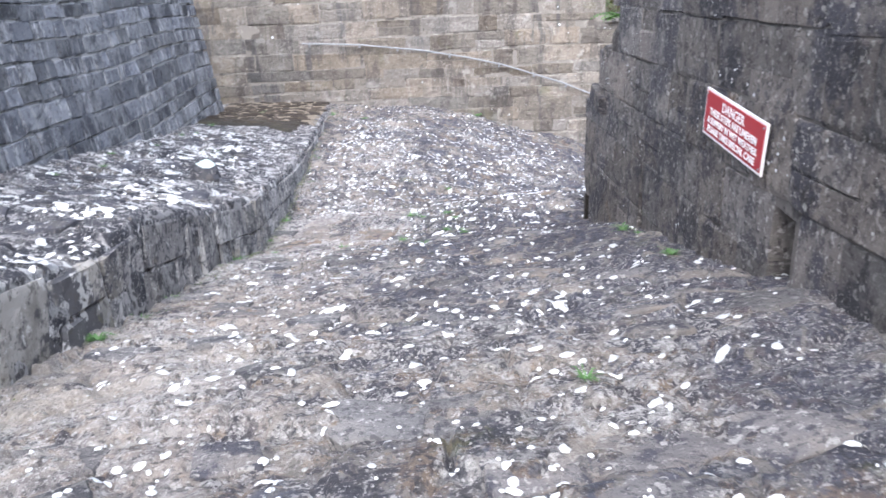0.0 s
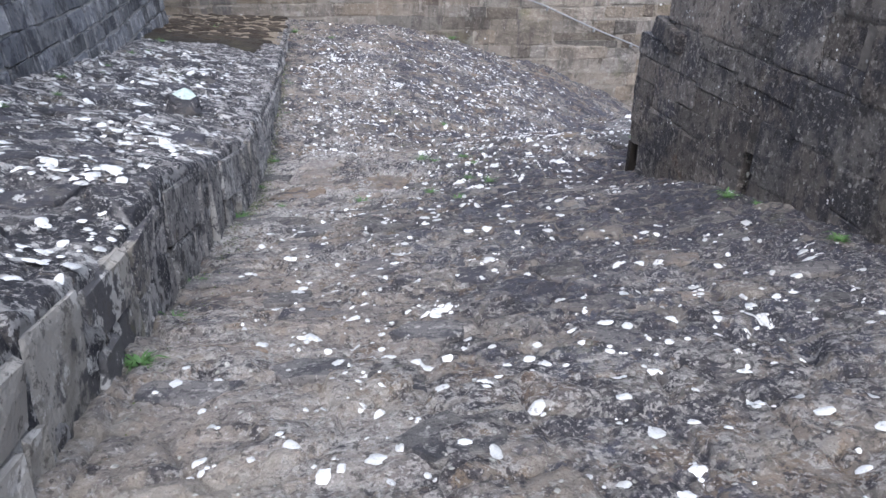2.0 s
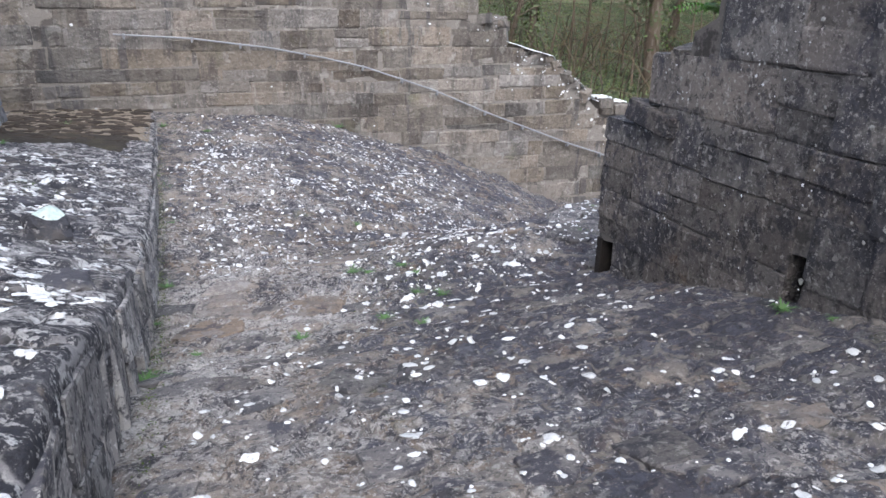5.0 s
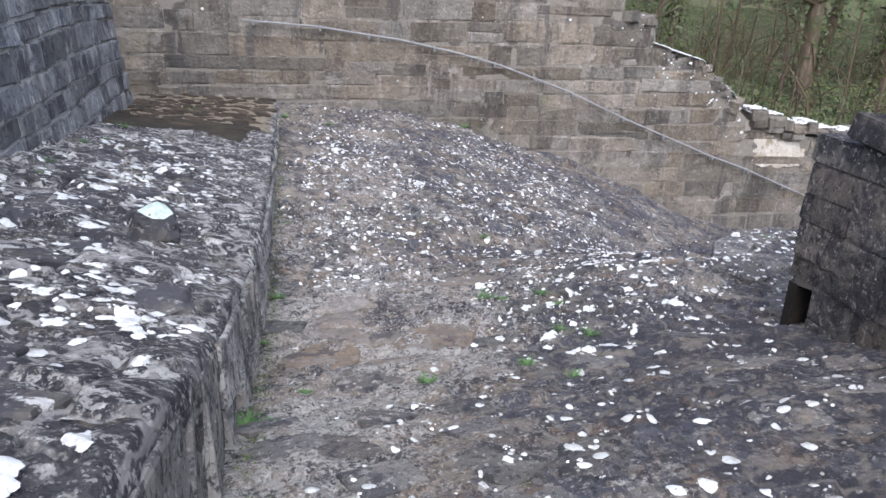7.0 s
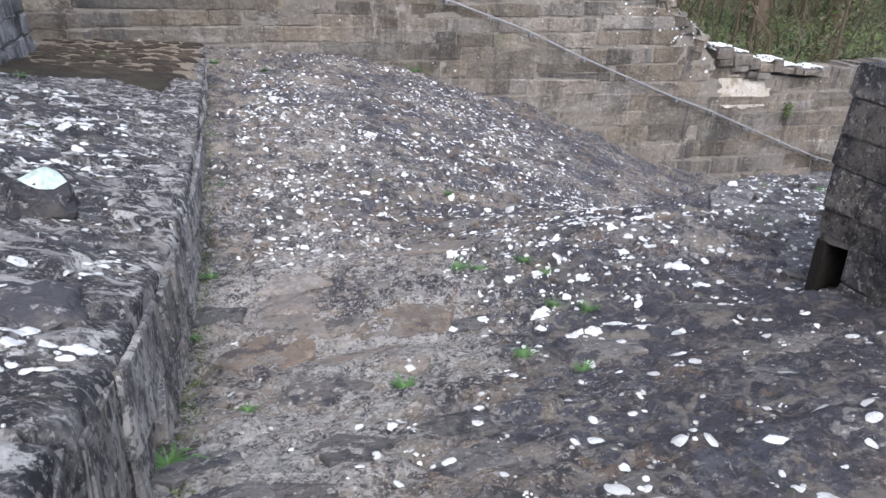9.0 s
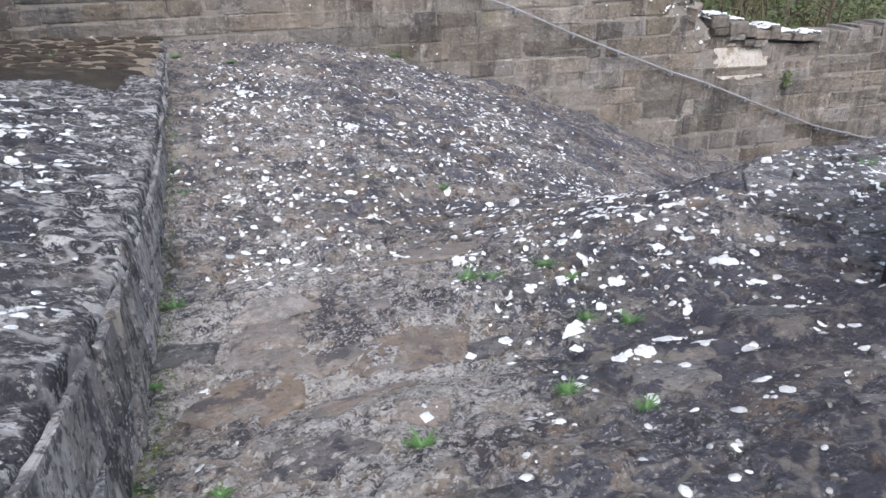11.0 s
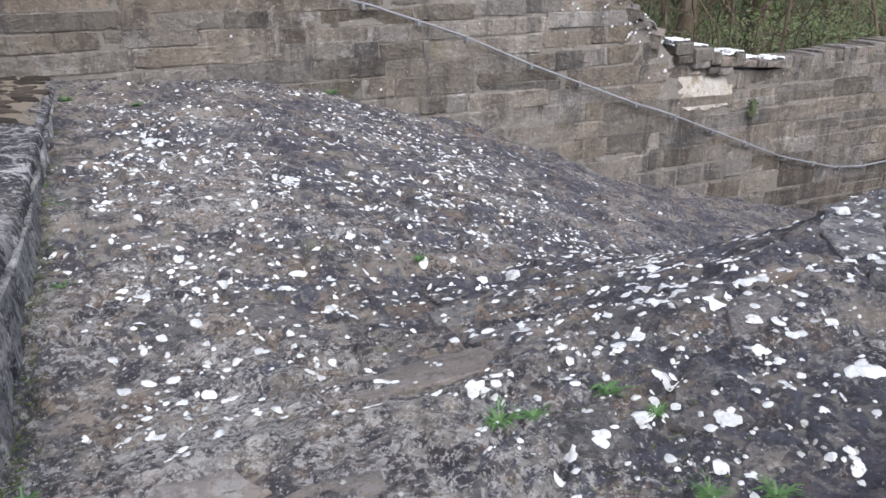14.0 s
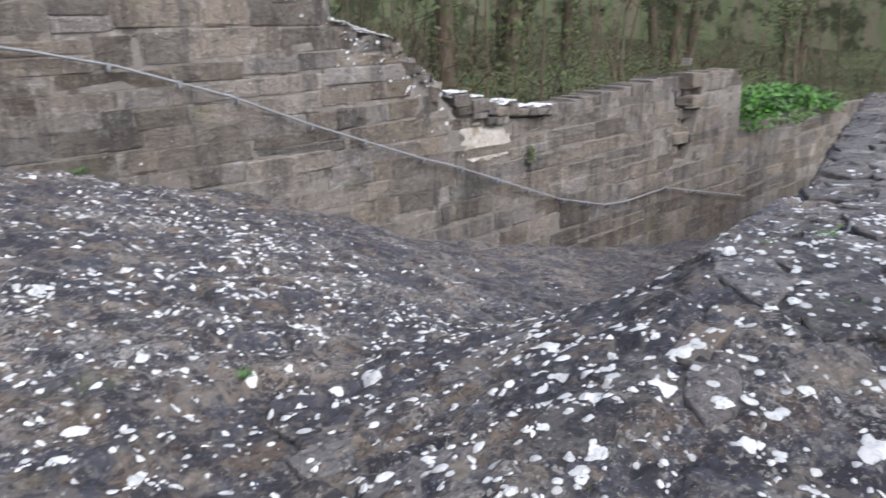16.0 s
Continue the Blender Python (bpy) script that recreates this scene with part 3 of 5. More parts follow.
# ---- far wall: squared blocks in courses ----
ashlar = [block_mesh("ashlar_block", 100 + i, m_ashlar, 0.035, 0.06) for i in range(8)]
r = np.random.default_rng(21)
COURSES = [1.75, 1.3, 0.88, 0.45, 0.08, -0.30, -0.70, -0.95, -1.20, -1.47, -1.78, -2.12, -2.42, -2.78, -3.10, -3.46, -3.82, -4.20, -4.58, -4.95, -5.35, -5.8, -6.25]
for top, low in zip(COURSES[:-1], COURSES[1:]):
    for a, b in stone_row(-6.0 + r.uniform(0, 0.4), 27.0, 0.74 + 0.55 * (top - low), r, 0.35, 1.75):
        mid = (a + b) / 2
        limit = min(wall_top(a + 0.05), wall_top(b - 0.05), wall_top(mid))
        if low > limit - 0.14 or top < float(floor_base(min(mid, 19), 18.7)) - 0.35:
            continue
        if NOTCH[0] - 0.1 < mid < NOTCH[1] and low > NOTCH[2] - 0.1:
            continue
        if 7.95 < mid < 9.1 and -2.75 < low < -2.2:
            continue
        t2 = min(top, limit)
        wave = 0.05 * math.sin(mid * 0.8 + low * 3) + r.uniform(-0.012, 0.012)
        pieces = [(low, t2)]
        if t2 - low > 0.33 and r.random() < 0.2:
            cut = low + (t2 - low) * r.uniform(0.35, 0.65)
            pieces = [(low, cut), (cut, t2)]
        for z0, z1 in pieces:
            lay(ashlar, wall_far, "block", (mid, WALL_Y + 0.108 - r.uniform(0, 0.016), (z0 + z1) / 2 + wave), (b - a - r.uniform(0.0, 0.032), 0.26, z1 - z0 - r.uniform(0.0, 0.026)), 0, r, 0.7)
# the pale render laid bare under the coping
bm = bmesh.new()
n_side = 44
ring = []
for k in range(n_side):
    a = 2 * math.pi * k / n_side
    ca, sa = math.cos(a), math.sin(a)
    q = 1 / (abs(ca) ** 5 + abs(sa) ** 5) ** 0.2 * (0.95 + 0.11 * math.sin(3 * a + 1) + 0.08 * math.sin(8 * a) + 0.06 * math.sin(13 * a + 2) + 0.04 * math.sin(19 * a))
    ring.append((8.5 + 0.62 * q * ca, -2.40 + 0.33 * q * sa - 0.1 * ca))
front = [bm.verts.new((x, WALL_Y - 0.03 + 0.012 * math.sin(9 * x), z)) for x, z in ring]
rear = [bm.verts.new((x, WALL_Y + 0.06, z)) for x, z in ring]
bm.faces.new(front)
for k in range(n_side):
    bm.faces.new((front[k], rear[k], rear[(k + 1) % n_side], front[(k + 1) % n_side]))
bmesh.ops.recalc_face_normals(bm, faces=bm.faces[:])
part("render_patch", bm, m_render, wall_far, "patch of bare pale lime render")
# coping: flat broken slabs, then slabs set on edge
r = np.random.default_rng(5)
coping = [block_mesh("coping_block", 150 + i, m_ashlar, 0.03, 0.03) for i in range(5)]
coping_tops = []
x = 7.7
while x < 10.3:
    w = r.uniform(0.16, 0.42)
    h = r.uniform(0.08, 0.24)
    lay(coping, wall_far, "coping_stone", (x + w / 2, WALL_Y + 0.22 - r.uniform(0, 0.12), wall_top(x + w / 2) - 0.02 + h / 2), (w - 0.02, 0.62, h), r.uniform(-5, 5), r, 3)
    coping_tops.append((x, x + w, wall_top(x + w / 2) - 0.02 + h))
    if r.random() < 0.6:
        lay(coping, wall_far, "coping_stone", (x + w / 2, WALL_Y + 0.1, wall_top(x + w / 2) - 0.1), (w * 0.9, 0.5, 0.13), r.uniform(-4, 4), r, 3)
    x += w
while x < 17.9:
    w = r.uniform(0.16, 0.44)
    h = r.uniform(0.33, 0.40)
    if not NOTCH[0] < x + w / 2 < NOTCH[1] - 0.4:
        lay(coping, wall_far, "coping_stone", (x + w / 2, WALL_Y + 0.315 - r.uniform(0, 0.02), wall_top(x + w / 2) - 0.22 + h / 2), (w - 0.012, 0.66, h), r.uniform(-1.5, 1.5), r, 1.6)
    x += w
# rubble left along the broken top, and in the notch
for k in range(110):
    u = r.random()
    x = 4.55 + 3.6 * u
    s = r.uniform(0.09, 0.30)
    lay(coping, wall_far, "rubble", (x, WALL_Y + 0.05 + r.uniform(0, 0.5), wall_top(x) - 0.12 + r.uniform(0, 0.13)), (s * 1.3, s, s * r.uniform(0.4, 0.8)), r.uniform(0, 360), r, 14)
for k in range(26):
    x = r.uniform(14.95, 16.2)
    low = np.interp(x, [14.9, 15.6, 16.2], [-3.75, -3.45, -2.2])
    s = r.uniform(0.2, 0.42)
    lay(coping, wall_far, "rubble", (x, WALL_Y + r.uniform(0.25, 0.6), low + r.uniform(0, 0.5) * (1 + (x - 14.9) * 0.6)), (s * 1.4, s, s * 0.7), r.uniform(-30, 30), r, 10)
bm = bmesh.new()
box(bm, (14.7, WALL_Y + 0.5, -4.0), (16.4, WALL_Y + 0.78, -1.95), 0.05)
part("recess_back", bm, m_dark_mortar, wall_far)

# ---- right wall: large dark blocks, with two gaps at the foot ----
dark = [block_mesh("dark_block", 200 + i, m_dark, 0.014, 0.03) for i in range(8)]
r = np.random.default_rng(33)
levels = [2.4, 1.92, 1.42, 1.0, 0.56, 0.1, -0.32, -0.78, -1.22, -1.66, -2.1]
for top, low in zip(levels[:-1], levels[1:]):
    for a, b in stone_row(-6, 9.06, 0.72, r, 0.55, 1.5):
        mid = (a + b) / 2
        limit = float(np.interp(mid, RTOP_Y, RTOP_Z))
        if low > limit - 0.15 or top < float(floor_base(1.9, mid)) - 0.2:
            continue
        t2 = min(top, limit)
        runs = [(a, b)]
        for g0, g1, gz in ((8.76, 9.2, -1.28), (6.46, 6.62, -0.60), (3.68, 3.95, 0.04)):
            if low < gz - 0.1 and (low + t2) / 2 < gz + 0.1:
                runs = [q for c, d in runs for q in (((c, min(d, g0)), (max(c, g1), d)) if c < g1 and d > g0 else ((c, d),)) if q[1] - q[0] > 0.06]
        for a2, b2 in runs:
            split = b2 - a2 > 0.5 and t2 - low > 0.3 and r.random() < 0.45
            cut = low + (t2 - low) * r.uniform(0.35, 0.65)
            half = a2 + (b2 - a2) * r.uniform(0.35, 0.65)
            cells_ = [(a2, b2, low, t2)]
            if split:
                cells_ = [(a2, b2, low, cut), (a2, half, cut, t2), (half, b2, cut, t2)] if r.random() < 0.5 else [(a2, half, low, t2), (half, b2, low, cut), (half, b2, cut, t2)]
            for c0, c1, z0, z1 in cells_:
                face = 1.925 + 0.016 * ((c0 + c1) / 2 - 4)
                lay(dark, wall_right, "block", (face + 0.152 - r.uniform(0, 0.016), (c0 + c1) / 2, (z0 + z1) / 2), (c1 - c0 - r.uniform(-0.012, 0.014), 0.32, z1 - z0 - r.uniform(-0.012, 0.014)), -90, r, 0.5)
# the wall's end, seen from beyond, and the lining behind the gaps at the foot
for top, low in zip(levels[5:-1], levels[6:]):
    for a, b in stone_row(2.05, 3.4, 0.6, r):
        lay(dark, wall_right, "block", ((a + b) / 2, 9.03, (min(top, -0.30) + low) / 2), (b - a - 0.02, 0.12, min(top, -0.30) - low - 0.02), 180, r, 0.8)
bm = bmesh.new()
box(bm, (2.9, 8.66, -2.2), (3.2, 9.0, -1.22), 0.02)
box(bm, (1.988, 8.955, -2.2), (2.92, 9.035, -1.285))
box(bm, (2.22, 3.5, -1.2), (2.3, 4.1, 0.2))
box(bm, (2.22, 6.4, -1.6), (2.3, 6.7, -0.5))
# near-black colour paints the deep shade of the gaps onto their lining
m_gap_shade = material("gap_shade_black", (0.022, 0.019, 0.017), [((0.04, 0.034, 0.028), 6.0, 0.5, 0.62, 0.7, 9)], rough=0.7, bump=((18, 0.7, 0.03),))
part("gap_back", bm, m_gap_shade, wall_right, "near-black lining painted as the shade inside the gaps")
for k in range(16):
    x, y = r.uniform(2.1, 3.3), r.uniform(7.4, 8.9)
    s = r.uniform(0.2, 0.5)
    lay(dark, wall_right, "top_stone", (x, y, float(np.interp(y, RTOP_Y, RTOP_Z)) - 0.02), (s * 1.4, s, s * 0.35), r.uniform(0, 360), r, 6)

# ---- left wall: small slates and squared stones with pale joints ----
blue = [block_mesh("slate_block", 300 + i, m_blue, 0.035, 0.06) for i in range(8)]
r = np.random.default_rng(44)
z = 1.6
while z > -1.7:
    h = r.uniform(0.17, 0.36)
    for a, b in stone_row(4.2 + r.uniform(0, 0.3), 17.55 - 0.09 * (z + 1.4), 0.40, r, 0.45, 1.7):
        mid = (a + b) / 2
        if z < float(ledge_base(-4.6, mid)) - 0.1:
            continue
        lay(blue, wall_left, "block", (-4.684 - 0.12 * (z - h / 2 + 1.2) + r.uniform(-0.004, 0.010), mid, z - h / 2 + 0.05 * math.sin(mid * 0.9 + z)), (b - a - r.uniform(0.015, 0.06), 0.24, h - r.uniform(0.015, 0.05)), 90, r, 0.7, -6.8)
    z -= h
for k, z in enumerate(np.arange(1.4, -1.5, -0.3)):
    lay(blue, wall_left, "block", (-5.05 - 0.12 * (z + 1.2), 17.42 - 0.09 * (z + 1.4), z), (0.72, 0.22, 0.28), 180, r, 0.8)

# ---- ledge: front stones, kerb at its far end, damp soil, a loose rock ----
front_y = np.arange(-6, 18.8, 0.2)
verts, faces = [], []
for y in front_y:
    e = float(ledge_edge(y))
    verts += [(e - 0.5, y, float(ledge_base(-2.3, y)) - 0.16), (e - 0.06, y, float(ledge_base(-2.3, y)) - 0.12), (e - 0.03, y, float(floor_base(-2.3, y)) - 0.5)]
for k in range(len(front_y) - 1):
    a = 3 * k
    faces += [(a, a + 1, a + 4, a + 3), (a + 1, a + 2, a + 5, a + 4)]
tagged(mesh_object("ledge_front", verts, faces, m_pale_mortar, shade=False), "mortar body behind the ledge's front stones", "ledge", kind="structure")
ledge_front = bpy.data.objects["ledge_front"]
m_ledge_face = material("ledge_front_stone", (0.25, 0.24, 0.235),
                        [((0.17, 0.16, 0.14), 1.6, 0.5, 0.64, 0.7), ((0.06, 0.06, 0.07), 2.0, 0.51, 0.58, 0.8, 9), ((0.40, 0.385, 0.36), (5.0, 5.0, 2.6), 0.535, 0.60, 0.75, 10), ((0.04, 0.04, 0.048), 9.0, 0.54, 0.60, 0.8, 9), ((0.55, 0.54, 0.52), 13.0, 0.60, 0.64, 0.8, 9),
                         ((0.05, 0.05, 0.058), 17.0, 0.53, 0.58, 0.75, 10), ((0.42, 0.41, 0.39), 28.0, 0.56, 0.61, 0.7, 9), ((0.25, 0.2, 0.14), 1.0, 0.62, 0.72, 0.6)],
                        rough=0.85, bump=((7, 0.6, 0.05), (45, 0.5, 0.015)), random_value=0.3, random_warm=0.4)
m_ledge_stone = material("dark_ledge_rubble", (0.066, 0.066, 0.076), [((0.13, 0.12, 0.11), 3.0, 0.50, 0.60, 0.7, 9), ((0.035, 0.035, 0.042), 6.0, 0.52, 0.6, 0.8, 9), ((0.34, 0.33, 0.32), 15.0, 0.57, 0.63, 0.7, 9), ((0.6, 0.6, 0.59), 5.0, 0.61, 0.65, 0.85, 9)],
                         rough=0.82, bump=((8, 0.9, 0.05), (42, 0.8, 0.018)), random_value=0.35)
m_limed_face = material("limed_ledge_stone", (0.36, 0.345, 0.32), [((0.20, 0.19, 0.17), 2.2, 0.50, 0.60, 0.75, 9), ((0.055, 0.055, 0.064), 1.7, 0.53, 0.58, 0.85, 10), ((0.55, 0.54, 0.52), 7.0, 0.57, 0.62, 0.8, 9), ((0.09, 0.085, 0.08), 15.0, 0.56, 0.61, 0.7, 9), ((0.16, 0.15, 0.06), 1.3, 0.62, 0.7, 0.5)],
                        rough=0.88, bump=((7, 0.8, 0.05), (45, 0.7, 0.015)), random_value=0.2, random_warm=0.3)
limed_stones = [block_mesh("limed_block", 420 + i, m_limed_face, 0.05, 0.05) for i in range(4)]
face_stones = [block_mesh("ledge_block", 400 + i, m_ledge_face, 0.05, 0.05) for i in range(7)]
r = np.random.default_rng(55)
for a, b in stone_row(1.0, 18.7, 0.62, r, 0.5, 1.5):
    mid = (a + b) / 2
    top_z = float(ledge_base(-2.3, mid)) - 0.085
    low_z = float(floor_base(-2.2, mid)) - 0.10
    slope = (float(ledge_base(-2.3, b)) - float(ledge_base(-2.3, a))) / (b - a)
    rows = 2 if top_z - low_z > 0.52 and r.random() < 0.75 else 1
    e = float(ledge_edge(mid))
    for q in range(rows):
        h = (top_z - low_z) / rows
        zc = low_z + (q + 0.5) * h
        cuts = [(a, b)] if q or rows == 1 else [(a, mid + r.uniform(-0.1, 0.1)), (0, b)]
        if len(cuts) == 2:
            cuts[1] = (cuts[0][1], b)
        for c, d in cuts:
            ob = new("stone", limed_stones[r.integers(4)] if mid < 5.0 else face_stones[r.integers(7)])
            ob.matrix_basis = pose(e - 0.112 + 0.02 * (rows - q - 1) + r.uniform(-0.014, 0.012), (c + d) / 2, zc + slope * ((c + d) / 2 - mid), r.uniform(-1.5, 1.5) - 3, -math.degrees(math.atan(slope)), 90 + r.uniform(-2, 2)) @ Matrix.Diagonal((d - c - r.uniform(0.005, 0.03), 0.36, h - r.uniform(0.0, 0.03), 1))
            ob.parent = ledge_front
m_kerb_mortar = material("mosaic_mortar", (0.21, 0.178, 0.138), [((0.12, 0.10, 0.08), 3.0, 0.52, 0.62, 0.8, 9), ((0.34, 0.31, 0.26), 9.0, 0.56, 0.63, 0.6, 9)], bump=((25, 0.9, 0.03),))
m_kerb = material("mosaic_stone", (0.048, 0.038, 0.030), [((0.08, 0.066, 0.05), 5.0, 0.5, 0.64, 0.7), ((0.035, 0.03, 0.026), 3.0, 0.5, 0.62, 0.7)], bump=((20, 0.6, 0.02),), random_value=0.3)
bed_x, bed_y = np.arange(-4.66, -2.22, 0.06), np.arange(15.6, 18.8, 0.06)
mosaic_bed = tagged(sheet("mosaic_bed", bed_x, bed_y, lambda x_, y_: ledge_at(x_, y_) + 0.022 - 0.06 * (1 - smooth(15.65, 16.0, y_)), m_kerb_mortar), "flat bed of dark rubble stones in pale mortar", "paving", kind="structure")
sx, sy = np.arange(-4.66, -2.36, 0.08), np.arange(14.1, 16.1, 0.08)
SX, SY = np.meshgrid(sx, sy)
SZ = ledge_at(SX, SY) + 0.03 - 0.09 * (1 - smooth(15.0, 15.5, SY + 0.9 * value_noise(SX * 1.2, SY * 1.5, 61))) - 0.08 * smooth(-2.62, -2.40, SX + 0.2 * value_noise(SX * 3, SY * 3, 62))
verts = np.stack([SX, SY, SZ], -1).reshape(-1, 3).tolist()
nxs = len(sx)
faces = [(j * nxs + i, j * nxs + i + 1, (j + 1) * nxs + i + 1, (j + 1) * nxs + i) for j in range(len(sy) - 1) for i in range(nxs - 1)]
tagged(mesh_object("soil", verts, faces, m_soil), "damp dark soil lying on the ledge", "soil", kind="structure")


def rock(name, place, size, mat, seed, label):
    bm = bmesh.new()
    bmesh.ops.create_icosphere(bm, subdivisions=3, radius=1.0)
    for v in bm.verts:
        k = 1 + 0.34 * noise.noise(v.co * 1.4 + Vector((seed, 0, 0))) + 0.14 * noise.noise(v.co * 4 + Vector((0, seed, 0)))
        v.co = Vector((v.co.x * size[0], v.co.y * size[1], max(-0.4, v.co.z) * size[2])) * k
    me = bpy.data.meshes.new(name)
    bm.to_mesh(me)
    bm.free()
    me.materials.append(mat)
    ob = new(name, me)
    ob.matrix_basis = pose(*place)
    return tagged(ob, label, "rock")


jut = rock("rock", (-2.93, 9.82, float(ledge_at(-2.93, 9.82)) + 0.07), (0.21, 0.20, 0.17), m_ledge_stone, 3, "jutting grey rock with a pale lichen cap on the ledge")
m_mint = material("pale_green_lichen", (0.44, 0.54, 0.50), [((0.56, 0.64, 0.61), 9.0, 0.5, 0.6, 0.8, 9), ((0.36, 0.41, 0.37), 30.0, 0.52, 0.62, 0.6)], rough=0.95, bump=((60, 0.6, 0.01),))
rock("rock", (-2.62, 8.1, float(ledge_at(-2.62, 8.1)) - 0.02), (0.2, 0.26, 0.09), m_ledge_stone, 8, "low dark rock bedded in the ledge")
rock("rock", (2.75, 11.0, float(floor_at(2.75, 11.0)) + 0.012), (0.05, 0.035, 0.03), m_lichen, 5, "small white loose stone on the slope's edge")


# ---- paving stones proud of the surface ----
RAISED_X, RAISED_Y = np.arange(-2.5, 9.0, 0.02), np.arange(1.0, 14.5, 0.02)
RAISED = np.full((len(RAISED_Y), len(RAISED_X)), -99.0)


def raise_to(px, py, top):
    """Notes the level of a stone's top over the area that it covers."""
    i0, i1 = np.searchsorted(RAISED_X, [px.min(), px.max()])
    j0, j1 = np.searchsorted(RAISED_Y, [py.min(), py.max()])
    X, Y = np.meshgrid(RAISED_X[i0:i1], RAISED_Y[j0:j1])
    inside = np.zeros(X.shape, bool)
    for i in range(len(px)):
        k = i - 1
        crosses = (py[i] > Y) != (py[k] > Y)
        run = (px[k] - px[i]) * (Y - py[i]) / ((py[k] - py[i]) or 1e-9) + px[i]
        inside ^= crosses & (X < run)
    RAISED[j0:j1, i0:i1] = np.where(inside, np.maximum(RAISED[j0:j1, i0:i1], top(X, Y)), RAISED[j0:j1, i0:i1])


def paved_at(x, y):
    """The level underfoot: the bedding, or a stone where one stands proud of it."""
    x, y = np.asarray(x, float), np.asarray(y, float)
    i = np.clip(np.rint((x + 2.5) / 0.02).astype(int), 0, len(RAISED_X) - 1)
    j = np.clip(np.rint((y - 1.0) / 0.02).astype(int), 0, len(RAISED_Y) - 1)
    return np.maximum(floor_at(x, y), RAISED[j, i])


def slab(x, y, rx_, ry_, turn, height, mat, seed, parent, surface=floor_at, name="paving_stone"):
    q = np.random.default_rng(seed)
    corners = int(q.integers(4, 6))
    ca = (np.arange(corners) + q.uniform(-0.25, 0.25, corners)) / corners * 2 * math.pi + 0.7
    cr = q.uniform(0.85, 1.25, corners)
    cx_, cy_ = cr * np.cos(ca) * rx_, cr * np.sin(ca) * ry_
    px, py = [], []
    for i in range(corners):
        k2 = (i + 1) % corners
        for f in (0.0, 0.33, 0.67):
            jog = 0.05 * min(rx_, ry_)
            px.append(cx_[i] * (1 - f) + cx_[k2] * f + q.normal(0, jog))
            py.append(cy_[i] * (1 - f) + cy_[k2] * f + q.normal(0, jog))
    px, py, n = np.array(px), np.array(py), 3 * corners
    c, s = math.cos(turn), math.sin(turn)
    gx_, gy_ = x + c * px - s * py, y + s * px + c * py
    A = np.stack([gx_ - x, gy_ - y, np.ones(n)], 1)
    sol = np.linalg.lstsq(A, surface(gx_, gy_), rcond=None)[0]
    top = A @ sol + height
    verts = [(0, 0, sol[2] + height + 0.004 + q.uniform(-0.006, 0.006))]
    for scale, dz in ((0.62, 0.003), (0.95, -0.002), (1.0, -0.014), (1.0, -0.11)):
        for i in range(n):
            w = q.uniform(-0.006, 0.006) if scale < 1 else 0
            verts.append(((gx_[i] - x) * scale, (gy_[i] - y) * scale, (top[i] - sol[2]) * scale + sol[2] + height * (1 - scale) + dz + w))
    zc = sol[2]
    if surface is floor_at:
        raise_to(gx_, gy_, lambda X, Y: sol[0] * (X - x) + sol[1] * (Y - y) + sol[2] + height)
    verts = [(v[0], v[1], v[2] - zc) for v in verts]
    faces = [(0, 1 + i, 1 + (i + 1) % n) for i in range(n)]
    for ring_ in range(3):
        for i in range(n):
            a, b = 1 + ring_ * n + i, 1 + ring_ * n + (i + 1) % n
            faces.append((a, a + n, b + n, b))
    ob = mesh_object(name, verts, faces, mat, parent, shade=False)
    ob.matrix_basis = pose(x, y, zc)


r = np.random.default_rng(77)
made = 0
for j in range(26):
    for i in range(8):
        x = -2.0 + i * 0.54 + r.uniform(-0.13, 0.13)
        y = 1.8 + j * 0.40 + r.uniform(-0.1, 0.1)
        keep = 0.55 if y < 8.5 else 0.40
        if x > 1.75 or r.random() > keep:
            continue
        bare = (-1.9 < x < -0.4 and 8.9 < y < 10.3)
        mat = m_tan if bare or r.random() < 0.12 else m_slab
        slab(x, y, r.uniform(0.16, 0.30), r.uniform(0.12, 0.22), r.uniform(-0.5, 0.5), r.uniform(0.0, 0.024), mat, 1000 + made, floor)
        made += 1
for k in range(91):
    x = -4.5 + (k % 7) * 0.36 + (0.18 if k // 7 % 2 else 0) + r.uniform(-0.06, 0.06)
    y = 15.75 + (k // 7) * 0.235 + r.uniform(-0.05, 0.05)
    if x < -2.36:
        slab(x, y, r.uniform(0.15, 0.22), r.uniform(0.10, 0.15), r.uniform(-0.9, 0.9), r.uniform(0.024, 0.045), m_kerb, 5000 + k, mosaic_bed, ledge_at, "stone")
for k in range(70):
    x, y = r.uniform(2.2, 8.5), r.uniform(9.2, 11.0) + 0.0
    slab(x, y, r.uniform(0.2, 0.42), r.uniform(0.14, 0.28), r.uniform(-0.5, 0.5), r.uniform(0.0, 0.035), m_slab, 2000 + k, floor)
for k in range(46):
    x = 2.6 + 11.5 * (k // 2) / 23 + r.uniform(-0.12, 0.12)
    y = float(np.interp(x, [2, 2.75, 4, 5.6, 11, 20], [10.85, 11.1, 11.45, 11.7, 13.4, 16.2])) - 0.22 - 0.5 * (k % 2) + r.uniform(-0.1, 0.1)
    slab(x, y, r.uniform(0.30, 0.46), r.uniform(0.20, 0.32), r.uniform(-0.1, 0.6), r.uniform(0.02, 0.07), m_slab, 4000 + k, floor)
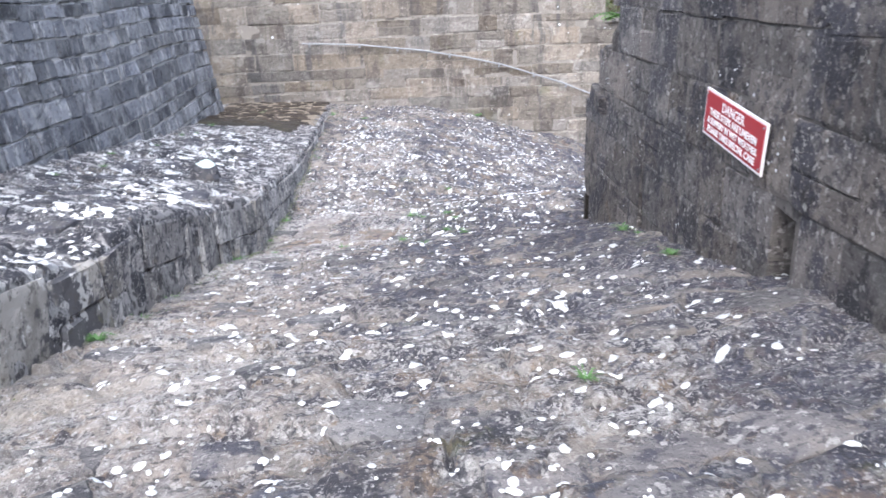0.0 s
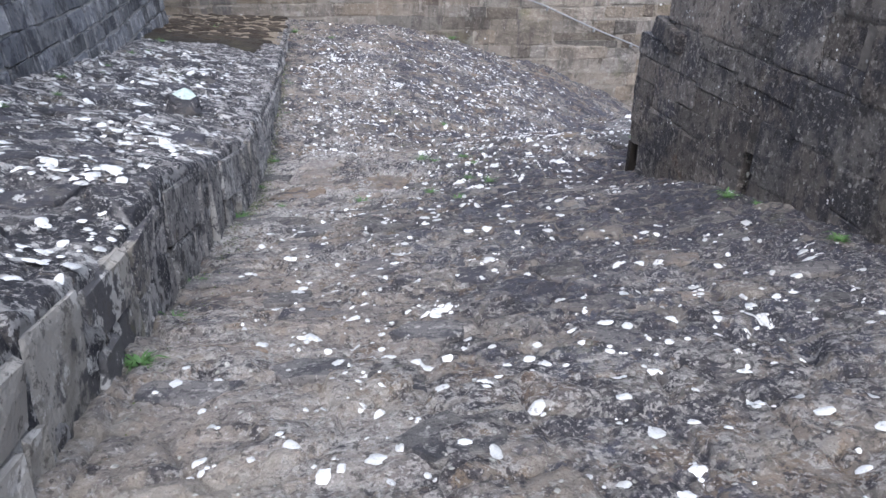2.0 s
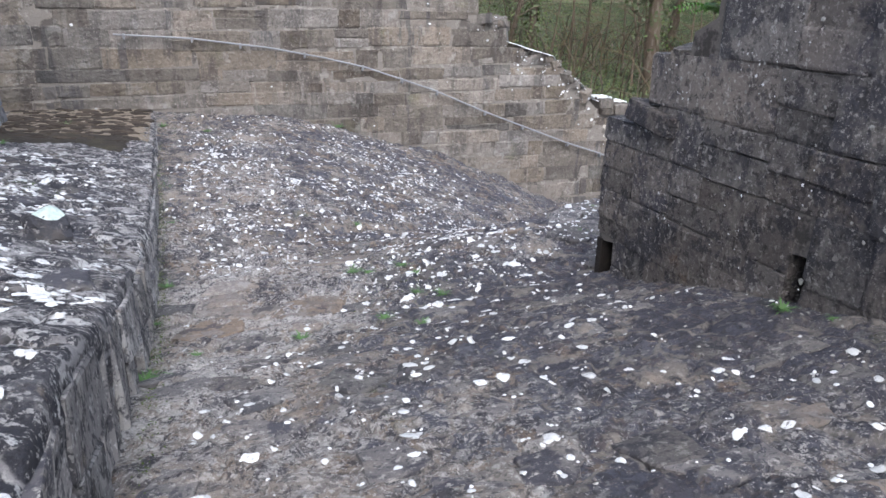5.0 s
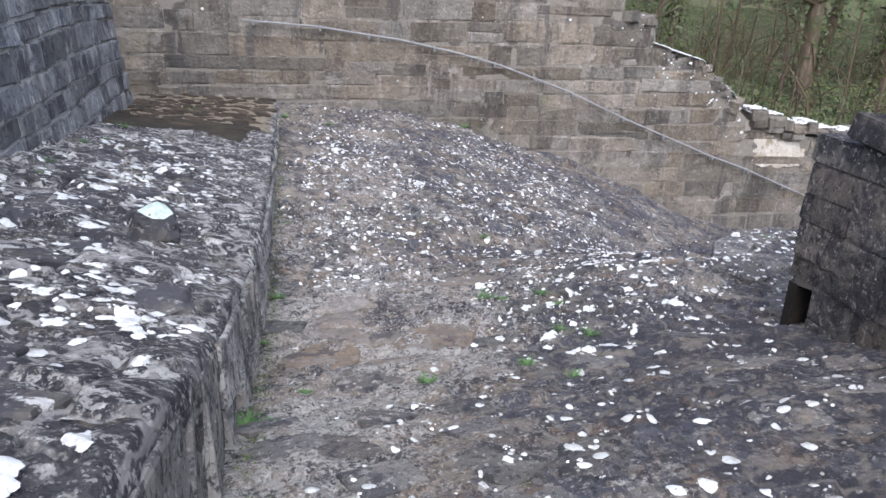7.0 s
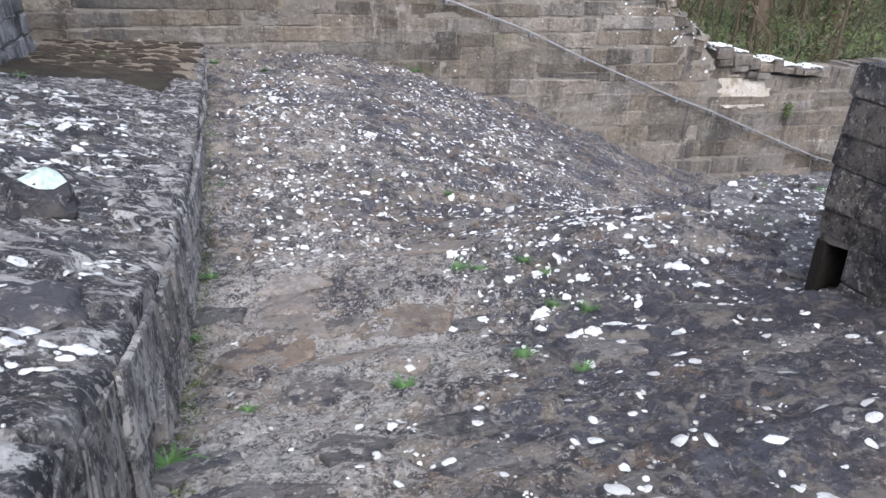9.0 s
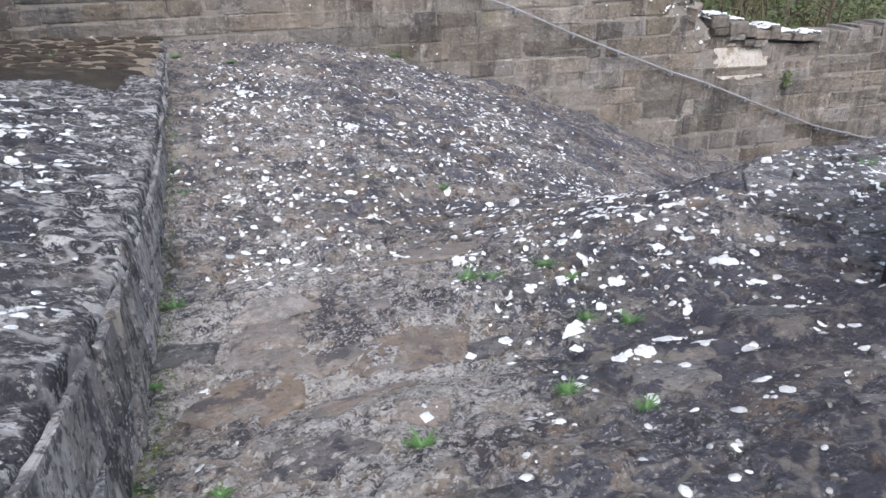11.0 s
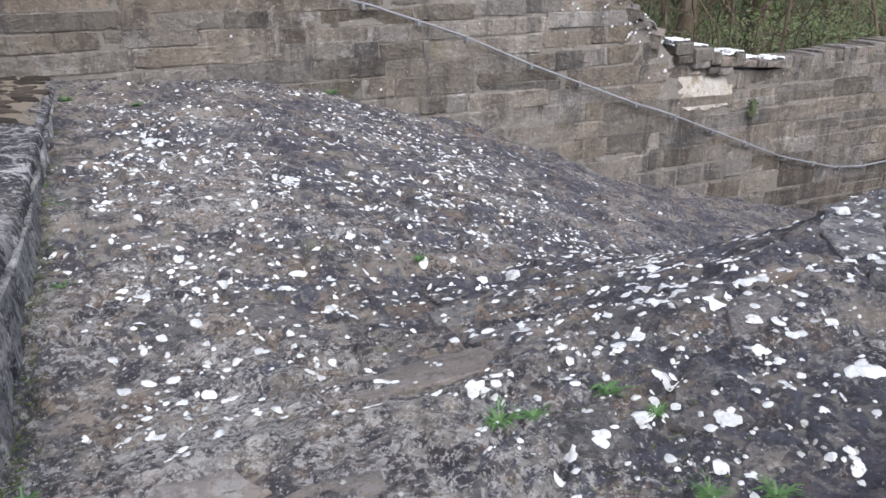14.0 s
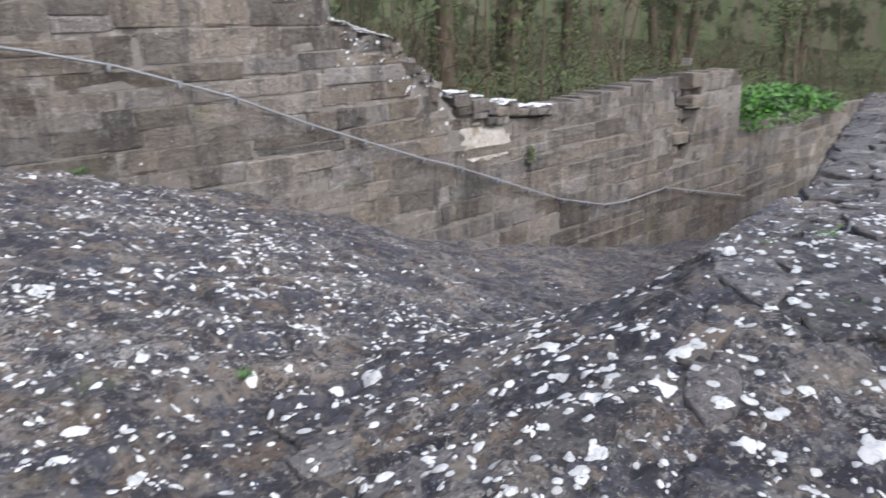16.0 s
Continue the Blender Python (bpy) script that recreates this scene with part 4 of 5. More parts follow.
for k in range(95):
    y = 2.2 + 12 * (k + r.random()) / 95
    x = r.uniform(-4.2, -2.55)
    slab(x, y, r.uniform(0.12, 0.30), r.uniform(0.10, 0.22), r.uniform(0, 3), r.uniform(0.0, 0.03), m_ledge_stone, 3000 + k, ledge, ledge_at, "stone")
# the large bare sandstone flags
for k, (x, y, a, b) in enumerate(((-1.25, 9.75, 0.55, 0.34), (-0.75, 9.45, 0.42, 0.24), (-1.65, 9.25, 0.34, 0.3), (-1.1, 8.95, 0.4, 0.22), (-0.35, 10.75, 0.45, 0.26))):
    slab(x, y, a, b, 0.1, 0.010, m_tan, 2500 + k, floor)


# ---- lichen ----
def lichen(name, spots, surface, mat, label, lift=0.007, always=False):
    """Thin crusts with lobed rims lying on a surface. spots: x, y, radius."""
    q = np.random.default_rng(len(spots))
    n = 14
    verts, faces = [], []
    for x, y, rad in spots:
        ang = np.arange(n) / n * 2 * math.pi + q.uniform(0, 1)
        lobes = rad * (1 + q.uniform(0.03, 0.17) * np.sin(ang * q.integers(2, 5) + q.uniform(0, 6)) + 0.06 * np.sin(ang * 6 + q.uniform(0, 6)) + q.uniform(-0.04, 0.04, n))
        st, tu = q.uniform(0.82, 1.22), q.uniform(0, 3.14)
        px, py = lobes * np.cos(ang) * st, lobes * np.sin(ang) / st
        px, py = px * math.cos(tu) - py * math.sin(tu), px * math.sin(tu) + py * math.cos(tu)
        rim = surface(x + px, y + py)
        A = np.stack([px, py, np.ones(n)], 1)
        fit_ = np.linalg.lstsq(A, rim, rcond=None)[0]
        slope = np.hypot(fit_[0], fit_[1])
        if not always and rad < 0.03 and (np.abs(A @ fit_ - rim).max() > 0.9 * rad + 0.006 or slope > 1.0):
            continue
        k = len(verts)
        verts.append((x, y, max(float(surface(x, y)), fit_[2]) + lift * 1.5))
        for s, up in ((0.35, lift * 1.5), (0.7, lift * 1.3), (1.0, lift * 0.6)):
            here = surface(x + px * s, y + py * s)
            zz = np.maximum(here, 0.5 * here + 0.5 * (A @ fit_ * s + fit_[2] * (1 - s))) + up
            verts += list(zip((x + px * s).tolist(), (y + py * s).tolist(), zz.tolist()))
        faces += [(k, k + 1 + i, k + 1 + (i + 1) % n) for i in range(n)]
        for o in (0, n):
            faces += [(k + 1 + o + i, k + 1 + o + n + i, k + 1 + o + n + (i + 1) % n, k + 1 + o + (i + 1) % n) for i in range(n)]
    ob = mesh_object(name, verts, faces, mat)
    return tagged(ob, label, "lichen", kind="stuff")


r = np.random.default_rng(88)
spots = [(0.48, 8.94, 0.085), (0.54, 8.74, 0.066), (0.26, 8.81, 0.064), (0.15, 8.83, 0.053), (0.24, 8.65, 0.031), (0.3, 8.53, 0.035), (0.72, 8.6, 0.06), (0.14, 9.33, 0.088), (-0.26, 9.36, 0.051), (-0.49, 9.29, 0.033),
         (-0.17, 8.64, 0.029), (-0.2, 10.4, 0.055), (0.32, 9.87, 0.059), (0.58, 10.04, 0.062), (0.61, 9.69, 0.072), (0.07, 9.8, 0.038), (1.42, 9.69, 0.091), (1.12, 10.05, 0.055), (0.71, 10.42, 0.052), (1.49, 11.3, 0.083),
         (1.24, 10.46, 0.071), (1.53, 10.57, 0.082), (0.95, 12.14, 0.07), (1.14, 13.26, 0.069), (1.73, 12.63, 0.079), (-0.55, 12.35, 0.076), (-1.02, 12.35, 0.066), (-1.25, 15.82, 0.1), (-0.13, 14.39, 0.075)]
spots += [(-0.07, 7.18, 0.036), (0.18, 7.12, 0.042), (-0.45, 6.92, 0.037), (-0.54, 7.04, 0.043), (-0.45, 7.15, 0.029), (-0.25, 6.57, 0.044), (-0.1, 6.57, 0.045), (0.14, 6.78, 0.044), (-0.43, 7.42, 0.037), (-0.34, 7.62, 0.028),
         (0.51, 6.99, 0.027), (0.52, 7.28, 0.035), (-1.38, 7.28, 0.024), (-1.4, 7.5, 0.02), (-1.32, 8.01, 0.026), (-1.31, 7.63, 0.021), (-0.53, 8.41, 0.03), (-0.94, 8.61, 0.037), (-0.27, 9.36, 0.04), (-0.76, 7.95, 0.026),
         (-0.83, 7.76, 0.031), (0.74, 7.73, 0.039), (0.55, 6.79, 0.04)]
spots += [(-0.7, 4.88, .08), (-1.41, 4.69, .062), (-0.86, 4.16, .036), (-0.76, 4.21, .032), (0.05, 4.35, .04), (0.13, 4.27, .033), (0.32, 3.45, .058), (-0.5, 3.6, .034),
          (-1.61, 6.25, .05), (-0.83, 6.07, .07), (-1.51, 5.46, .045), (-0.12, 3.34, .04), (-0.27, 5.66, .05), (-1.18, 4.91, .055), (-1.65, 4.63, .036), (0.3, 6.28, .046)]
spots += [(-0.19, 10.41, .05), (1.26, 10.22, .05), (0.45, 10.7, .04), (0.01, 13.03, .05), (1.63, 10.55, .06), (1.74, 12.66, .05), (-0.18, 14.33, .06), (-1.19, 11.05, .035), (1.34, 9.71, .045), (-0.47, 11.87, .05)]


def lobed(spots_, q):
    """Breaks large crusts into overlapping round lobes with a few crumbs beside them."""
    out = []
    for x, y, rad in spots_:
        if rad < 0.045:
            out.append((x, y, rad))
            continue
        out.append((x, y, rad * 0.72))
        turn = q.uniform(0, 6.28)
        for k in range(int(q.integers(2, 5))):
            a = turn + k * 1.5 + q.uniform(-0.4, 0.4)
            d = rad * q.uniform(0.45, 0.85)
            out.append((x + d * math.cos(a), y + d * math.sin(a), rad * q.uniform(0.25, 0.48)))
        for k in range(int(q.integers(1, 4))):
            a, d = q.uniform(0, 6.28), rad * q.uniform(1.1, 1.7)
            out.append((x + d * math.cos(a), y + d * math.sin(a), rad * q.uniform(0.10, 0.2)))
    return out


def crowd(x, y):
    """How thickly the white lichen grows: most on the far slope, little at the ledge's foot and on bare stone."""
    d = 7 + 46 * smooth(9.6, 11.0, y + 0.2 * x) * (1 - 0.5 * smooth(15.5, 18, y))
    d = d + 17 * (1 - smooth(4.5, 8.0, y)) * (1 - 0.6 * smooth(0.8, 1.6, x)) + 24 * smooth(8.3, 9.6, y) * smooth(-0.6, 0.3, x) * (1 - smooth(10.6, 11.8, y))
    d = d * smooth(-2.1, -1.5, x + 0.3 * value_noise(x * 2, y * 2, 71)) * (1 - smooth(3.0, 7.5, x)) + 2.5 * smooth(2, 4, x)
    d = d * (0.65 + 0.75 * smooth(-0.25, 0.3, value_noise(x * 0.9, y * 0.9, 72) + 0.5 * value_noise(x * 2.7, y * 2.7, 73)))
    bare = smooth(-2.1, -1.7, x) * (1 - smooth(-0.6, -0.2, x)) * smooth(8.6, 9.0, y) * (1 - smooth(10.2, 10.6, y))
    gone = smooth(11.2, 12.4, y) * smooth(1.8, 3.4, x) * 0.85
    return d * (1 - 0.9 * bare) * (1 - gone)


n_try = 18000
tx, ty = r.uniform(-2.15, 7.5, n_try), r.uniform(1.6, 18.6, n_try)
keep = r.random(n_try) * (n_try / (9.65 * 17.0)) < crowd(tx, ty)
for x, y in zip(tx[keep], ty[keep]):
    size = float(np.clip(r.lognormal(-4.0, 0.42), 0.007, 0.035))
    spots.append((x, y, size))
    for q in range(int(r.integers(0, 3))):
        spots.append((x + r.normal(0, size * 2.0), y + r.normal(0, size * 2.0), size * r.uniform(0.3, 0.7)))
lichen("lichen", lobed([(a, c, d * 0.93) for a, c, d in spots], np.random.default_rng(31)), paved_at, m_lichen, "white crust lichen in small lobed spots on the paving")
small = []
tx, ty = r.uniform(-2.15, 4.5, 9000), r.uniform(1.6, 15, 9000)
keep = r.random(9000) < 0.06 + 0.34 * smooth(-0.2, 0.35, value_noise(tx * 1.4, ty * 1.4, 74))
for x, y in zip(tx[keep], ty[keep]):
    small.append((x, y, r.uniform(0.004, 0.014)))
lichen("lichen", small, paved_at, m_grey_lichen, "small grey crust lichen specks on the paving", 0.005)
on_ledge = [(-3.11, 7.86, .06), (-3.09, 10.22, .12), (-2.82, 8.16, .11), (-2.67, 7.65, .10), (-2.45, 6.04, .06), (-2.6, 5.86, .11), (-3.34, 9.71, .12), (-3.41, 8.9, .10), (-3.7, 10.6, .14),
            (-2.47, 6.93, .06), (-3.24, 8.1, .10), (-2.82, 8.77, .075), (-3.65, 11.3, .12)]
n_try = 3200
tx, ty = r.uniform(-4.4, -2.36, n_try), r.uniform(1.5, 14.6, n_try)
keep = r.random(n_try) < 0.10 + 0.55 * smooth(-0.15, 0.3, value_noise(tx * 1.3, ty * 1.3, 75)) * smooth(-4.6, -3.6, tx)
for x, y in zip(tx[keep], ty[keep]):
    on_ledge.append((x, y, float(np.clip(r.lognormal(-3.5, 0.5), 0.01, 0.075))))
lichen("lichen", lobed([(a, c, d * 0.85) for a, c, d in on_ledge], np.random.default_rng(32)), ledge_at, m_lichen, "white crust lichen spread over the ledge", 0.009)


def on_jut(x, y):
    """The height of the jutting rock above a point, in its own space."""
    out = []
    for a, c in np.broadcast(np.atleast_1d(x), np.atleast_1d(y)):
        hit, place, _, _ = jut.ray_cast(Vector((a, c, 2)), Vector((0, 0, -1)))
        out.append(place.z if hit else -0.05)
    return np.array(out) if np.ndim(x) else out[0]


bpy.context.view_layer.update()
cap = lichen("lichen_cap", [(0.04, -0.05, 0.10)], on_jut, m_mint, "pale green lichen crust", 0.012, True)
del cap["category"], cap["kind"]
cap.parent = jut


def wall_lichen(name, spots, put, mat, label, seed):
    q = np.random.default_rng(seed)
    n = 10
    verts, faces = [], []
    for a, z, rad in spots:
        ang = np.arange(n) / n * 2 * math.pi
        lobes = rad * (1 + q.uniform(-0.28, 0.28, n))
        k = len(verts)
        verts.append(put(a, z, 0.004))
        verts += [put(a + lobes[i] * math.cos(ang[i]), z + lobes[i] * math.sin(ang[i]) * 0.9, 0.0) for i in range(n)]
        faces += [(k, k + 1 + i, k + 1 + (i + 1) % n) for i in range(n)]
    return tagged(mesh_object(name, verts, faces, mat), label, "lichen", kind="stuff")


spots = [(r.uniform(-4, 13), r.uniform(-2.6, 1.0), float(np.clip(r.lognormal(-4.0, 0.55), 0.008, 0.04))) for k in range(50)]
spots += [(r.normal(6.3, 0.8), 0, float(np.clip(r.lognormal(-4.3, 0.6), 0.006, 0.05))) for k in range(70)]
spots = [(a, (wall_top(a) - abs(r.normal(0, 0.3)) - 0.05) if z == 0 else z, s) for a, z, s in spots]
spots = [(a, z, s) for a, z, s in spots if z < wall_top(a) - 0.03]
wall_lichen("lichen", spots, lambda a, z, d: (a, WALL_Y - 0.062 - d, z), m_lichen, "white lichen spots on the sandstone wall", 3)
spots = [(r.uniform(2.2, 8.9), r.uniform(-0.8, 1.4), float(np.clip(r.lognormal(-4.8, 0.5), 0.004, 0.022))) for k in range(220)]
spots = [(a, z, s) for a, z, s in spots if float(floor_base(1.9, a)) + 0.15 < z < float(np.interp(a, RTOP_Y, RTOP_Z)) - 0.05]
wall_lichen("lichen", spots, lambda a, z, d: (1.890 + 0.016 * (a - 4) - d, a, z), m_grey_lichen, "pale lichen specks on the dark wall", 4)
spots = []
for k in range(26):
    a0, z0 = r.uniform(3.0, 8.8), r.uniform(-0.9, 1.3)
    spots += [(a0 + r.normal(0, 0.10), z0 + r.normal(0, 0.08), float(np.clip(r.lognormal(-4.9, 0.4), 0.004, 0.014))) for q in range(int(r.integers(2, 12)))]
spots = [(a, z, s) for a, z, s in spots if float(floor_base(1.9, a)) + 0.12 < z < float(np.interp(a, RTOP_Y, RTOP_Z)) - 0.05]
wall_lichen("lichen", spots, lambda a, z, d: (1.889 + 0.016 * (a - 4) - d, a, z), m_lichen, "scattered white lichen flecks on the dark wall", 5)
top_spots = []
for k in range(900):
    x = r.uniform(7.2, 10.4) if k < 560 else r.uniform(5.0, 8)
    top_spots.append((x, WALL_Y - 0.05 + r.uniform(0.0, 0.5), float(np.clip(r.lognormal(-3.6, 0.5), 0.012, 0.07))))
def coping_top(x, y):
    out = []
    for a in np.atleast_1d(x):
        here = [t for x0, x1, t in coping_tops if x0 <= a < x1]
        out.append(here[0] + 0.015 if here else wall_top(a) + 0.06)
    return np.array(out) if np.ndim(x) else out[0]


lichen("lichen", top_spots, coping_top, m_lichen, "white lichen on the broken coping", 0.02)


# ---- plants ----
def leaf_cloud(name, centres, normals, sizes, mat, label, category, parent=None, kind="", long=1.5, seed=1):
    """Many small pointed leaves in one mesh."""
    q = np.random.default_rng(seed)
    c = np.asarray(centres, float)
    n = len(c)
    d = np.asarray(normals, float) + q.normal(0, 0.45, (n, 3))
    d /= np.linalg.norm(d, axis=1)[:, None]
    t = np.cross(d, q.normal(0, 1, (n, 3)))
    t /= np.linalg.norm(t, axis=1)[:, None]
    b = np.cross(d, t)
    s = np.asarray(sizes, float)[:, None]
    v = np.stack([c - t * s * long * 0.5, c + b * s * 0.5 + d * s * 0.1, c + t * s * long * 0.5, c - b * s * 0.5 + d * s * 0.1], 1).reshape(-1, 3)
    me = bpy.data.meshes.new(name)
    me.from_pydata(v.tolist(), [], [(4 * i, 4 * i + 1, 4 * i + 2, 4 * i + 3) for i in range(n)])
    me.materials.append(mat)
    ob = new(name, me)
    ob.parent = parent
    if label:
        tagged(ob, label, category, kind=kind)
    return ob


def tuft(x, y, size, seed, surface=floor_at):
    """A low rosette of narrow leaves rooted in a joint."""
    q = np.random.default_rng(seed)
    n = int(90 + 400 * size)
    verts, faces = [(0, 0, 0)], []
    for i in range(n):
        a, l, w = q.uniform(0, 6.28), size * abs(q.normal(0, 0.5)) + 0.01, size * q.uniform(0.03, 0.07)
        lift = q.uniform(0.15, 0.75)
        dx, dy = math.cos(a), math.sin(a) * 0.8
        k = len(verts)
        verts += [(dx * l * 0.6 - dy * w, dy * l * 0.6 + dx * w, l * lift * 0.7), (dx * l, dy * l, l * lift * 0.6), (dx * l * 0.6 + dy * w, dy * l * 0.6 - dx * w, l * lift * 0.7)]
        faces.append((0, k, k + 1, k + 2))
    ob = mesh_object("weed", verts, faces, m_leaf, shade=False)
    ob.matrix_basis = pose(x, y, float(surface(x, y)) - 0.005)
    return tagged(ob, "small green weed growing from a joint in the paving", "weed", group="weeds in the paving")


WEEDS = [(-2.18, 8.63, .10), (-2.16, 7.95, .15), (-1.82, 8.37, .07), (-1.02, 8.41, .09), (-0.3, 8.54, .10), (-0.05, 8.29, .08), (-0.23, 10.1, .12), (0.4, 12.6, .10),
         (-2.05, 17.6, .14), (-1.3, 17.3, .13), (-2.04, 10.49, .09), (-1.96, 12.6, .09), (0.26, 9.4, .08), (0.48, 9.3, .09), (0.3, 10.08, .09), (0.39, 9.87, .08),
         (-2.04, 14.0, .12), (-2.2, 4.45, .13), (-2.2, 8.12, .08), (-2.2, 5.85, .10), (1.74, 5.04, .10), (1.76, 6.4, .11), (0.63, 2.85, .08), (3.57, 10.75, .14),
         (3.1, 10.9, .10), (3.3, 10.3, .09), (4.6, 10.9, .14), (6.2, 11.1, .16), (7.6, 11.3, .15), (2.5, 10.2, .08), (-0.05, 10.12, .08), (-2.2, 5.2, .07), (-2.12, 9.6, .06), (1.8, 6.05, .06)]
for k, (x, y, s) in enumerate(WEEDS):
    tuft(x, y, s, 500 + k)
r = np.random.default_rng(99)
for k in range(9):
    tuft(-4.35 + r.uniform(-0.1, 0.25), 8.5 + k * 0.95 + r.uniform(-0.3, 0.3), r.uniform(0.06, 0.12), 600 + k, ledge_at)
tuft(1.4, 18.55, 0.16, 650)
tuft(-3.6, 17.2, 0.13, 651, ledge_at)
# moss in the joints at the ledge's foot and on the ledge
def moss(name, x, y, rx_, ry_, n, surface, seed, label):
    q = np.random.default_rng(seed)
    px, py = x + q.normal(0, rx_, n), y + q.normal(0, ry_, n)
    pz = surface(px, py) + q.uniform(0.002, 0.02, n)
    return leaf_cloud(name, np.stack([px, py, pz], 1), np.tile((0, 0, 1), (n, 1)), q.uniform(0.006, 0.015, n), m_moss, label, "moss", kind="stuff", long=1.2, seed=seed)


moss("moss", -2.10, 11.5, 0.04, 2.8, 2200, floor_at, 1, "olive moss along the ledge's foot")
moss("moss", -3.3, 12.4, 0.16, 0.16, 260, ledge_at, 2, "yellow-green moss cushion on the ledge")
moss("moss", 0.3, 9.7, 0.35, 0.4, 320, floor_at, 3, "thin moss between the paving stones")
moss("moss", 5.6, 18.95, 0.18, 0.08, 200, lambda a, b: np.interp(a, TOP_X, TOP_Z) + 0.1, 4, "bright moss on the broken wall top")

# fern on the dark wall, ivy spray on the far wall, bush over its far end
def frond_set(name, x, y, z, count, length, seed, label, mat=m_leaf):
    q = np.random.default_rng(seed)
    verts, faces = [], []
    for f in range(count):
        a = q.uniform(0, 6.28)
        l = length * q.uniform(0.6, 1.0)
        for s in np.linspace(0.12, 1, 13):
            cx, cy, cz = math.cos(a) * l * s, math.sin(a) * l * s, l * (0.75 * s - 0.65 * s * s)
            w = 0.30 * l * (1 - s) * (0.3 + s) + 0.01
            for side in (-1, 1):
                k = len(verts)
                nx_, ny_ = -math.sin(a) * side, math.cos(a) * side
                verts += [(cx, cy, cz), (cx + nx_ * w * 0.5 + math.cos(a) * 0.03 * l, cy + ny_ * w * 0.5 + math.sin(a) * 0.03 * l, cz + 0.01), (cx + nx_ * w, cy + ny_ * w, cz - 0.02), (cx + nx_ * w * 0.5 - math.cos(a) * 0.02 * l, cy + ny_ * w * 0.5 - math.sin(a) * 0.02 * l, cz)]
                faces.append((k, k + 1, k + 2, k + 3))
    ob = mesh_object(name, verts, faces, mat, shade=False)
    ob.matrix_basis = pose(x, y, z)
    return tagged(ob, label, "fern")


frond_set("fern", 2.15, 7.82, 0.83, 14, 0.42, 5, "green fern rooted on top of the dark wall")
r = np.random.default_rng(111)
n = 90
leaf_cloud("ivy", np.stack([r.normal(9.66, 0.06, n), WALL_Y - 0.09 - r.uniform(0, 0.06, n), r.uniform(-2.98, -2.62, n)], 1), np.tile((0, -1, 0.2), (n, 1)), r.uniform(0.025, 0.055, n), m_ivy,
           "small dark ivy sprig hanging on the sandstone wall", "ivy", seed=4)
n = 5200
bx = r.uniform(18.2, 24.5, n)
bush_h = 0.9 * np.sqrt(np.clip(1 - ((bx - 20.6) / 3.4) ** 2, 0.05, 1))
leaf_cloud("bush", np.stack([bx, WALL_Y + 0.35 + r.normal(0, 0.35, n), -3.15 + r.uniform(-0.25, 1, n) ** 1 * bush_h], 1), np.tile((0, -0.4, 0.8), (n, 1)), r.uniform(0.05, 0.13, n), m_leaf,
           "bright green bush spreading over the wall top", "bush", seed=6)

# ---- conduit along the far wall ----
conduit = tagged(new("conduit"), "thin pale grey conduit clipped along the sandstone wall", "conduit")
CONDUIT = [(-2.78, -0.03), (-1.41, -0.10), (-0.53, -0.21), (0.01, -0.27), (1.11, -0.47), (2.02, -0.68), (3.48, -1.16), (4.76, -1.69), (6.83, -2.46), (7.7, -2.74), (9.17, -3.30), (10.6, -3.83),
           (12.1, -4.22), (12.97, -4.29), (14.6, -4.24), (18.7, -5.15)]
cu = bpy.data.curves.new("pipe", "CURVE")
cu.dimensions = "3D"
cu.bevel_depth = 0.017
cu.bevel_resolution = 2
sp = cu.splines.new("POLY")
sp.points.add(len(CONDUIT) - 1)
for p, (x, z) in zip(sp.points, CONDUIT):
    p.co = (x, WALL_Y - 0.13, z, 1)
temp = bpy.data.objects.new("pipe", cu)
scene.collection.objects.link(temp)
pipe_mesh = bpy.data.meshes.new_from_object(temp)
bpy.data.objects.remove(temp)
pipe_mesh.materials.clear()
pipe_mesh.materials.append(m_cable)
pipe = new("pipe", pipe_mesh)
pipe.parent = conduit
for x in (-2.6, -1.4, -0.5, 0.75, 1.95, 2.8, 3.6, 4.75, 5.7, 6.9, 7.8, 8.7, 9.6, 10.7, 11.5, 12.3, 13.0, 14.6, 16.0):
    z = float(np.interp(x, [c[0] for c in CONDUIT], [c[1] for c in CONDUIT]))
    bm = bmesh.new()
    box(bm, (x - 0.02, WALL_Y - 0.155, z - 0.07), (x + 0.02, WALL_Y - 0.09, z + 0.025), 0.006)
    box(bm, (x - 0.012, WALL_Y - 0.11, z - 0.09), (x + 0.012, WALL_Y + 0.05, z - 0.05), 0.004)
    part("bracket", bm, m_cable, conduit)

# ---- warning sign on the dark wall ----
sign = tagged(new("warning_sign"), "red warning sign with white lettering and white border", "sign")
sign.matrix_basis = pose(1.878, 4.50, 0.368, 90, 0, -90) @ pose(0, 0, 0, 0, 0, -5.3)
bm = bmesh.new()
box(bm, (-0.465, -0.155, -0.006), (0.465, 0.155, 0.006), 0.003)
part("border", bm, m_white, sign, "white painted border plate")
bm = bmesh.new()
box(bm, (-0.445, -0.137, 0.004), (0.445, 0.137, 0.010), 0.002)
part("panel", bm, m_red, sign, "red panel")
